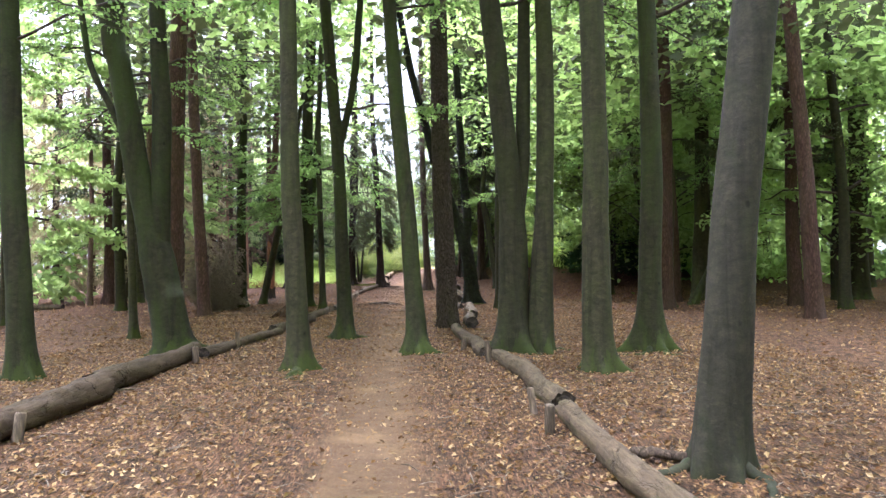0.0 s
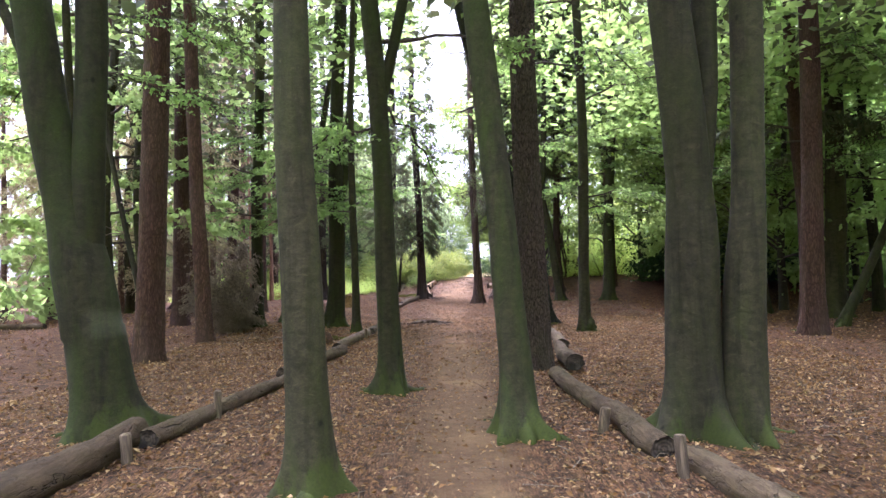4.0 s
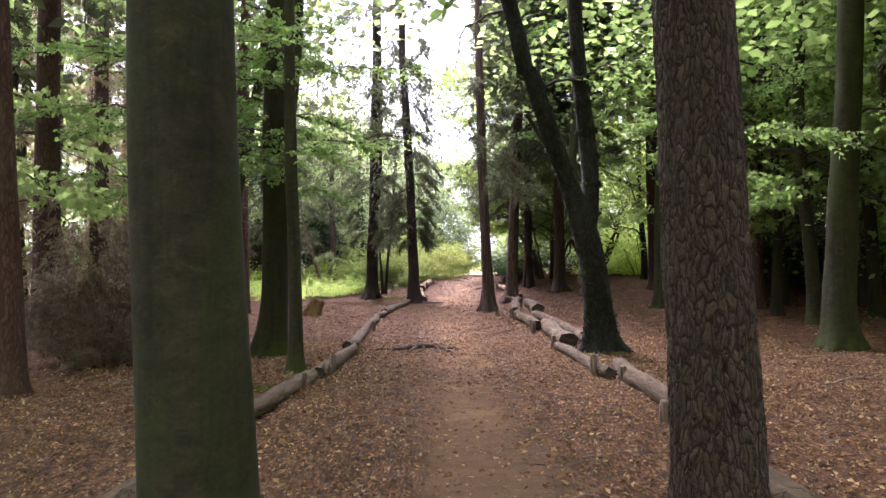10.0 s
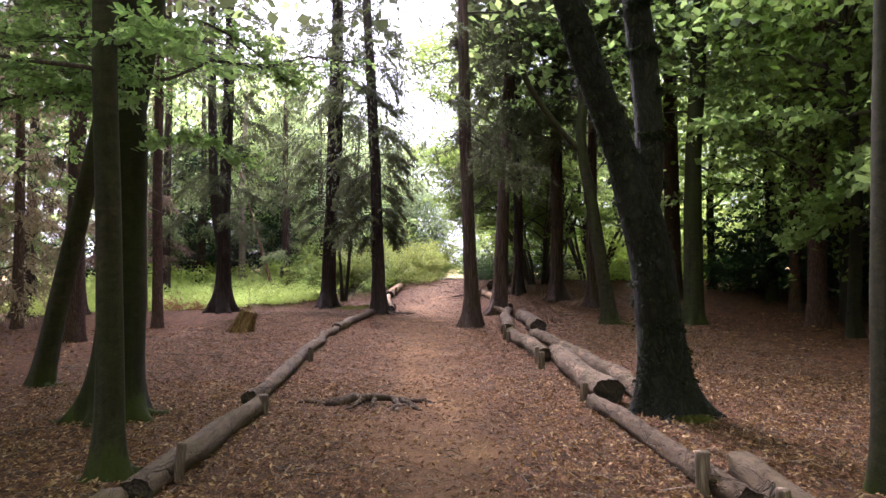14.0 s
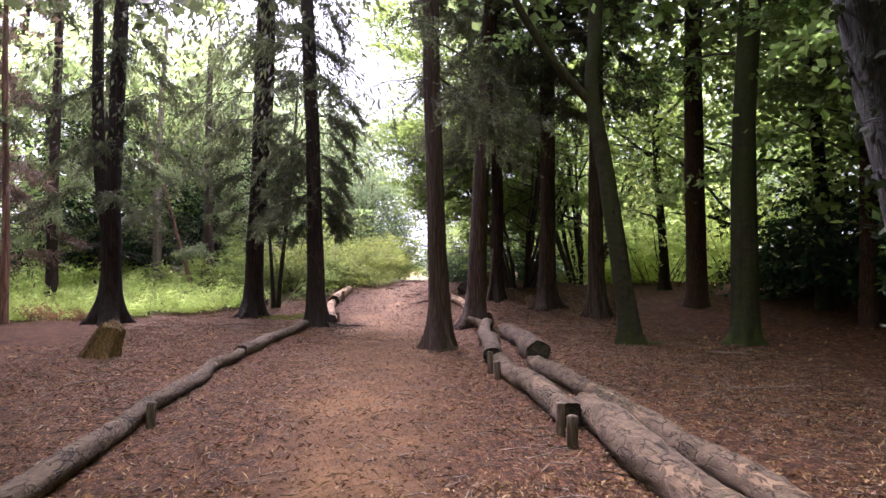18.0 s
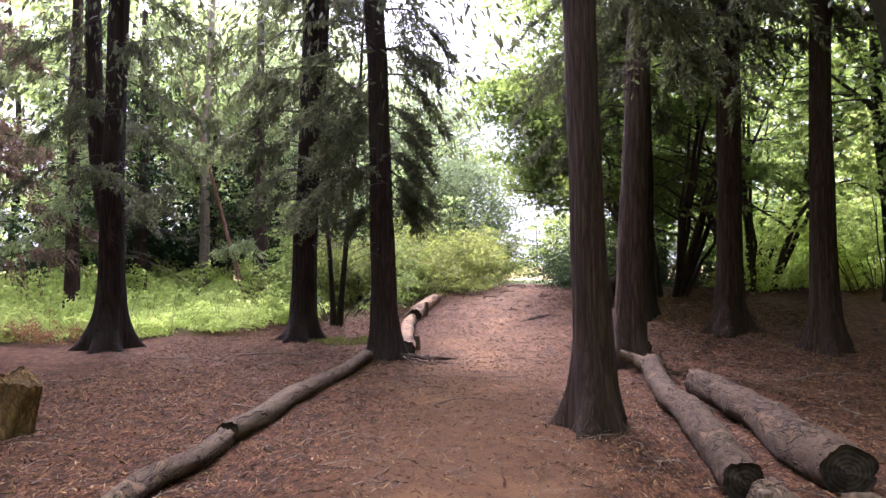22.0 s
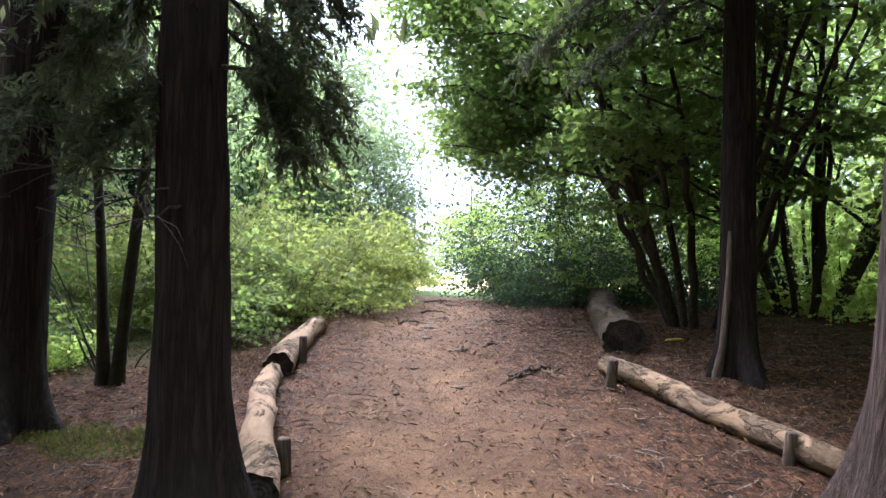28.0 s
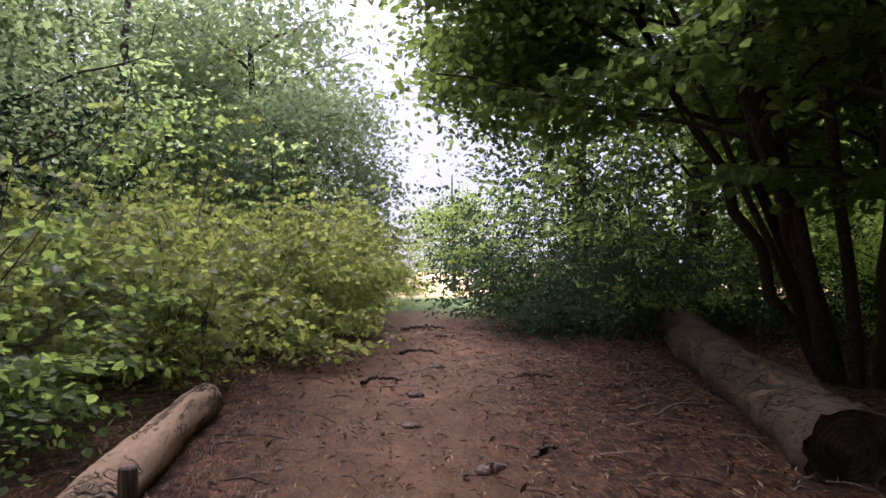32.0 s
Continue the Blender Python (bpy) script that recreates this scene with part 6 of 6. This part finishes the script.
def stand_pine_meshes(seed, height, dia):
    """A pine of the open stand: a bare slim trunk with dead snags and a thin crown high up."""
    rng = np.random.RandomState(seed)
    line = spine(rng, rng.uniform(-.02, .02), 0, height, .12)
    snags = []
    for k in range(34):
        z = rng.uniform(1.8, 8)
        snags.append(tube(branch_line(rng, along(line, z), rng.uniform(0, 6.28), rng.uniform(.4, 1.6), rng.uniform(-.3, .2), rng.uniform(0, .5), 5), np.linspace(.012, .003, 5), 3))
    limbs = [branch_line(rng, along(line, z), 2.4 * k, rng.uniform(.9, 2.1), rng.uniform(.1, .5), .4) for k, z in enumerate(np.linspace(6.5, height - .5, 16))]
    cloud, _ = foliage(rng, limbs, 16, 12, .2, .35, .3, .9, False, (900, 900), False, 1.0)
    wood = merged(snags + [tube(b, np.linspace(.035, .008, 8), 4) for b in limbs])
    return trunk_mesh(rng, line, dia / 2, M_STAND, 14, .4, .2, 5, .02), mesh("limbs", *wood, M_TWIG), mesh("crown", *cloud, M_CONIFER, False)


STAND = [stand_pine_meshes(350 + k, 14 + k, .2 + .05 * k) for k in range(4)]
BACK = back_tree_meshes(320, 16)
spots = []
for k in range(900):
    x, y = rng.uniform(-44, 44), rng.uniform(-16, 64)
    if -8 < x < 7.5 and y < 41 or -13 < x < 11 and 41 <= y or -12 < x < 12 and -6 < y < 14:
        continue
    if 7 < x < 15 and 38.5 < y < 48.5:
        continue
    if any((x - a) ** 2 + (y - b) ** 2 < 10.5 for a, b in spots):
        continue
    spots.append((x, y))
leafy_spots = [(-10.6, 18.6), (-9.7, 23.6), (-11, 28.6), (-15.5, 31), (-20, 34), (-24, 28), (-26, 36), (-30, 30)]
spots = leafy_spots + [(8.8, 22.5), (11.5, 20), (12.5, 25.5), (8.2, 28), (10.6, 29.5), (13.5, 30.5), (8.6, 31.8), (12, 33), (15.5, 27), (9.8, 36), (13, 37), (15.5, 48), (-9, 60), (-13, 58.5), (-17, 56), (-13, 20), (-16, 16.5), (-15, 23.5), (-19, 20), (-12, 28), (-17, 28.5), (-20, 13)] + spots
spots += [(-14, -8), (-9.5, -5), (-5, -7), (-1, -5.5), (3, -7.5), (7, -5), (11, -8), (-18, -3), (15, -4), (-12, -12), (-6, -12), (0, -11), (6, -12), (-16, 3), (14, 3), (-14, 9), (13, 8), (10, 1), (-10, 1), (20, 8), (22, 13), (19, 17), (24, 18), (21, 23), (25, 26), (20, 29), (24, 33), (19, 36), (23, 39), (20, 43), (26, 44), (28, 30), (29, 20), (-24, 4), (-22, 9), (-26, 14)]
for k, (x, y) in enumerate(spots[:98] + spots[-36:]):
    kind = k % 3 if k < len(leafy_spots) else rng.choice([0, 1, 2, 4, 3, 5], p=[.2, .2, .2, .12, .14, .14]) if x > -8 else rng.choice([0, 1, 2, 3, 5], p=[.14, .14, .14, .29, .29])
    con = kind in (3, 5)
    root = thing("pine_tree" if con else "beech_tree", x, y, float(land(x, y)) - .05, "slim red-trunked conifer in the wood" if con else "slim leafy beech in the wood", "tree", "woodland trees", rng.uniform(0, 360))
    open_stand = k >= len(leafy_spots) and -34 < x < -8.5 and 9 < y < 46 and rng.uniform() < .5
    if open_stand:
        con = True
        root.name = "pine_tree"
        tagged(root, "slim bare pine with dead snags in an open stand", "tree", "pine stand")
    made = STAND[k % 4] if open_stand else BACK if y < 2 or abs(x) > 34 or k >= 98 else NEAR[min(kind, 3)] if abs(x) < 16 and y < 46 and kind != 5 else FAR[kind]
    part("trunk", made[0], root)
    stuff("branch_work", made[1], root)
    stuff("crown", made[2], root)


def withered_conifer_meshes(seed, height):
    """A shaded conifer whose lower branches hang dry and tan."""
    rng = np.random.RandomState(seed)
    line = spine(rng, .01, 0, height, .12)
    limbs = [branch_line(rng, along(line, .9 + .8 * height * ((k + rng.uniform()) / 46)), 2.4 * k, rng.uniform(.8, 2.0), rng.uniform(-.3, .1), rng.uniform(.3, .8), 6) for k in range(46)]
    cloud, _ = foliage(rng, limbs, 24, 10, .17, .24, .5, .7, False, (900, 900), False, 1.0)
    wood = merged([tube(b, np.linspace(.02, .004, 6), 4) for b in limbs])
    return trunk_mesh(rng, line, .13, M_STAND, 14, .4, .2, 5, .02), mesh("limbs", *wood, M_TWIG), mesh("sprays", *cloud, M_TAN, False)


M_TAN = leaf_stuff("dry_tan_sprays", [(.15, .115, .06), (.24, .19, .105), (.34, .285, .165), (.17, .18, .085)], (.42, .34, .19), .45, .9)
WITHERED = [withered_conifer_meshes(360 + k, 11 + k) for k in range(3)]
for k, (x, y) in enumerate([(-11.4, 31.2), (-13.8, 33.0), (-10.4, 34.2), (-16.2, 36.0), (-12.6, 36.6), (-17.6, 31.4), (-14.6, 29.4), (-19.5, 38)]):
    root = thing("conifer_tree", x, y, float(land(x, y)) - .05, "shaded conifer with dry tan hanging sprays", "tree", "withered conifers", 73.0 * k)
    part("trunk", WITHERED[k % 3][0], root)
    stuff("branch_work", WITHERED[k % 3][1], root)
    stuff("crown", WITHERED[k % 3][2], root)
leafy_tree("holly_tree", -9.6, 45.6, 6.5, 1.9, 90, 60, .15, M_HOLLY, "dark evergreen tree behind the brambles", 410)
leafy_tree("holly_tree", -6.0, 47.0, 5.5, 1.6, 80, 60, .14, M_HOLLY, "dark evergreen tree behind the brambles", 411)
bare_trunk(-7.75, 45.8, .32, .03, 9, 17, "pale smooth dead trunk behind the brambles", M_PALE, 40)
bush("seedling", BRAMBLE[1], -12.2, 38.4, .35, "fresh green seedling on bare litter", "plant", "", 40)
UNDER = [bush_meshes(330 + k, 12, 3.4, 2.6, 12, 9, .3, M_LEAF_FAR_LIT) for k in range(2)]
for k in range(34):
    a = rng.uniform(-1.25, 1.25)
    d = rng.uniform(30, 52)
    x, y = d * np.sin(a) * 1.05, d * np.cos(a)
    if abs(x) < 15:
        continue
    bush("understory_shrub", UNDER[k % 2], x, y, rng.uniform(.8, 1.7), "light green understory shrub", "shrub", "understory", rng.uniform(0, 360))

# hedgerow trees beyond the field
for k, (x, y) in enumerate([(13, 104), (17, 101), (22, 108), (8, 112), (28, 104), (-4, 110), (-12, 104), (34, 112), (3, 118)]):
    root = thing("hedgerow_tree", x, y, .2, "distant green tree beyond the field", "tree", "hedgerow", 70.0 * k)
    root.scale = (.9, .9, .5)
    part("trunk", FAR[k % 3][0], root)
    stuff("branch_work", FAR[k % 3][1], root)
    stuff("crown", FAR[k % 3][2], root)

# ---- litter ----
def scatter(seed, n, x0, x1, y0, y1, size, aspect, material, name, label, dens, ruffle=.32):
    r = np.random.RandomState(seed)
    x, y = r.uniform(x0, x1, n), r.uniform(y0, y1, n)
    keep = r.uniform(0, 1, n) < dens(x, y)
    x, y = x[keep], y[keep]
    n = len(x)
    z = floor_at(x, y) - .03 * np.exp(-((x - trail(y)) / .75) ** 2) + r.uniform(.004, .02, n)
    L = size * (.35 + r.uniform(0, 1, n) ** 1.6)
    cloud = leaf_cloud(r, np.stack([x, y, z], -1), r.uniform(0, 6.28, n), r.normal(.12, ruffle, n), L, L * aspect * r.uniform(.6, 1.2, n), False, .2 + ruffle, .22)
    tagged(new(name, mesh(name, *cloud, material, False)), label, "leaf litter", kind="stuff")


def off_trail(x, y):
    return 1 - .74 * np.exp(-((x - trail(y)) / .85) ** 2)


scatter(1, 150000, -6, 6, -1.5, 26, .053, .6, M_LITTER, "leaf_litter", "dry tan and russet fallen beech leaves", off_trail)
scatter(2, 34000, -15, 15, 3, 34, .08, .6, M_LITTER, "far_leaf_litter", "dry russet fallen leaves under the trees", lambda x, y: np.abs(x) > 5.5)
scatter(4, 32000, -4.5, 4.5, 18, 46, .085, .1, M_CHIPS, "bark_strips", "curled strips of bark, needles and thin twigs", lambda x, y: 1 - np.interp(y, [30, 38], [.5, .9]) * np.exp(-((x - trail(y)) / np.interp(y, [30, 38], [1.2, 2.3])) ** 2), .4)
scatter(3, 130000, -5.5, 5.5, 20, 46, .055, .3, M_CHIPS, "needle_litter", "red-brown needles, bark chips and dead leaves", lambda x, y: 1 - np.interp(y, [30, 38], [.5, .66]) * np.exp(-((x - trail(y)) / np.interp(y, [30, 38], [1.0, 1.9])) ** 2), .4)

r = np.random.RandomState(9)
n = 17000
x, y = r.uniform(-6, 6, n), np.where(r.uniform(0, 1, n) < .78, r.uniform(20, 46, n), r.uniform(0, 20, n))
keep = r.uniform(0, 1, n) > .6 * np.exp(-((x - trail(y)) / .8) ** 2)
x, y = x[keep], y[keep]
n = len(x)
a, L = r.uniform(0, 6.28, n), .06 + .3 * r.uniform(0, 1, n) ** 2.6
start = np.stack([x, y, floor_at(x, y) + .003], -1)
middle = start + np.stack([.5 * L * np.cos(a), .5 * L * np.sin(a), .012 + .02 * r.uniform(0, 1, n)], -1)
a = a + r.normal(0, .5, n)
ends = middle + np.stack([.5 * L * np.cos(a), .5 * L * np.sin(a), -r.uniform(0, .02, n)], -1)
sticks = merged([twig_mesh(start[k::3], middle[k::3], w) for k, w in enumerate((.003, .005, .008))] + [twig_mesh(middle[k::3], ends[k::3], w * .8) for k, w in enumerate((.003, .005, .008))])
tagged(new("fallen_twigs", mesh("fallen_twigs", *sticks, M_DEADTWIG)), "small dead twigs strewn over the ground", "twigs", kind="stuff")

# crumbs of earth and gravel on the worn path
r = np.random.RandomState(12)
n = 9000
y = r.uniform(26, 48, n) ** 1.0
x = trail(y) + r.normal(0, 1, n) * np.interp(y, [26, 36, 48], [.5, .95, .5])
c = np.stack([x, y, floor_at(x, y) - .03 * np.exp(-((x - trail(y)) / .9) ** 2) + .002], -1)
size = (.004 + .013 * r.uniform(0, 1, n) ** 3)[:, None, None]
octa = np.array([[1, 0, 0], [0, 1, 0], [-1, 0, 0], [0, -1, 0], [0, 0, .7], [0, 0, -.7]], float)[None] * r.uniform(.5, 1.4, (n, 6, 1))
tris = np.array([[0, 1, 4], [1, 2, 4], [2, 3, 4], [3, 0, 4]])
tagged(new("gravel", mesh("gravel", (c[:, None] + octa * size).reshape(-1, 3), (np.arange(n)[:, None, None] * 6 + tris[None]).reshape(-1, 3), M_STONE, False)), "loose crumbs of earth and gravel on the path", "gravel", kind="stuff")

# conifers that close the wood behind the bramble bed
for k, (x, y) in enumerate([(-10.4, 40.6), (-12.5, 38), (-9.2, 45), (-13.5, 43), (-12, 34.5), (-5.6, 44.0), (-6.4, 48.8), (-8.4, 48), (-12, 47), (-15.5, 41), (-9.9, 43.0), (-11.3, 41.6), (-13.4, 40.2), (-11.0, 38.6)]):
    cypress_tree(90 + k, x, y, .34, .01, low=1.2, limbs=20, seg=24, dead=24, length=2.6, height=(8, 9, 8, 9, 7)[k % 5] if k in (2, 5, 6, 7, 8) else 16, needles=M_BROWN if k in (0, 11, 12, 13) else M_SPRAY, label="conifer with dead brown hanging branches" if k in (0, 11, 12, 13) else "shaggy grey-green conifer with low hanging branches")

leaf = leaf_cloud(np.random.RandomState(3), np.array([[-.1, 0, .03], [-.02, .03, .035]]), np.array([.3, -.2]), np.array([.1, .15]), np.array([.2, .17]), np.array([.09, .08]), True, .2)
yellow_leaf = thing("fallen_leaf", 3.03, 40.8, float(floor_at(3.03, 40.8)), "bright yellow fallen leaf on dark earth", "leaf")
part("blade", mesh("blade", *leaf, leaf_stuff("yellow_leaf", [(.55, .36, .03), (.62, .42, .05)], (.6, .4, .05), .2), False), yellow_leaf)
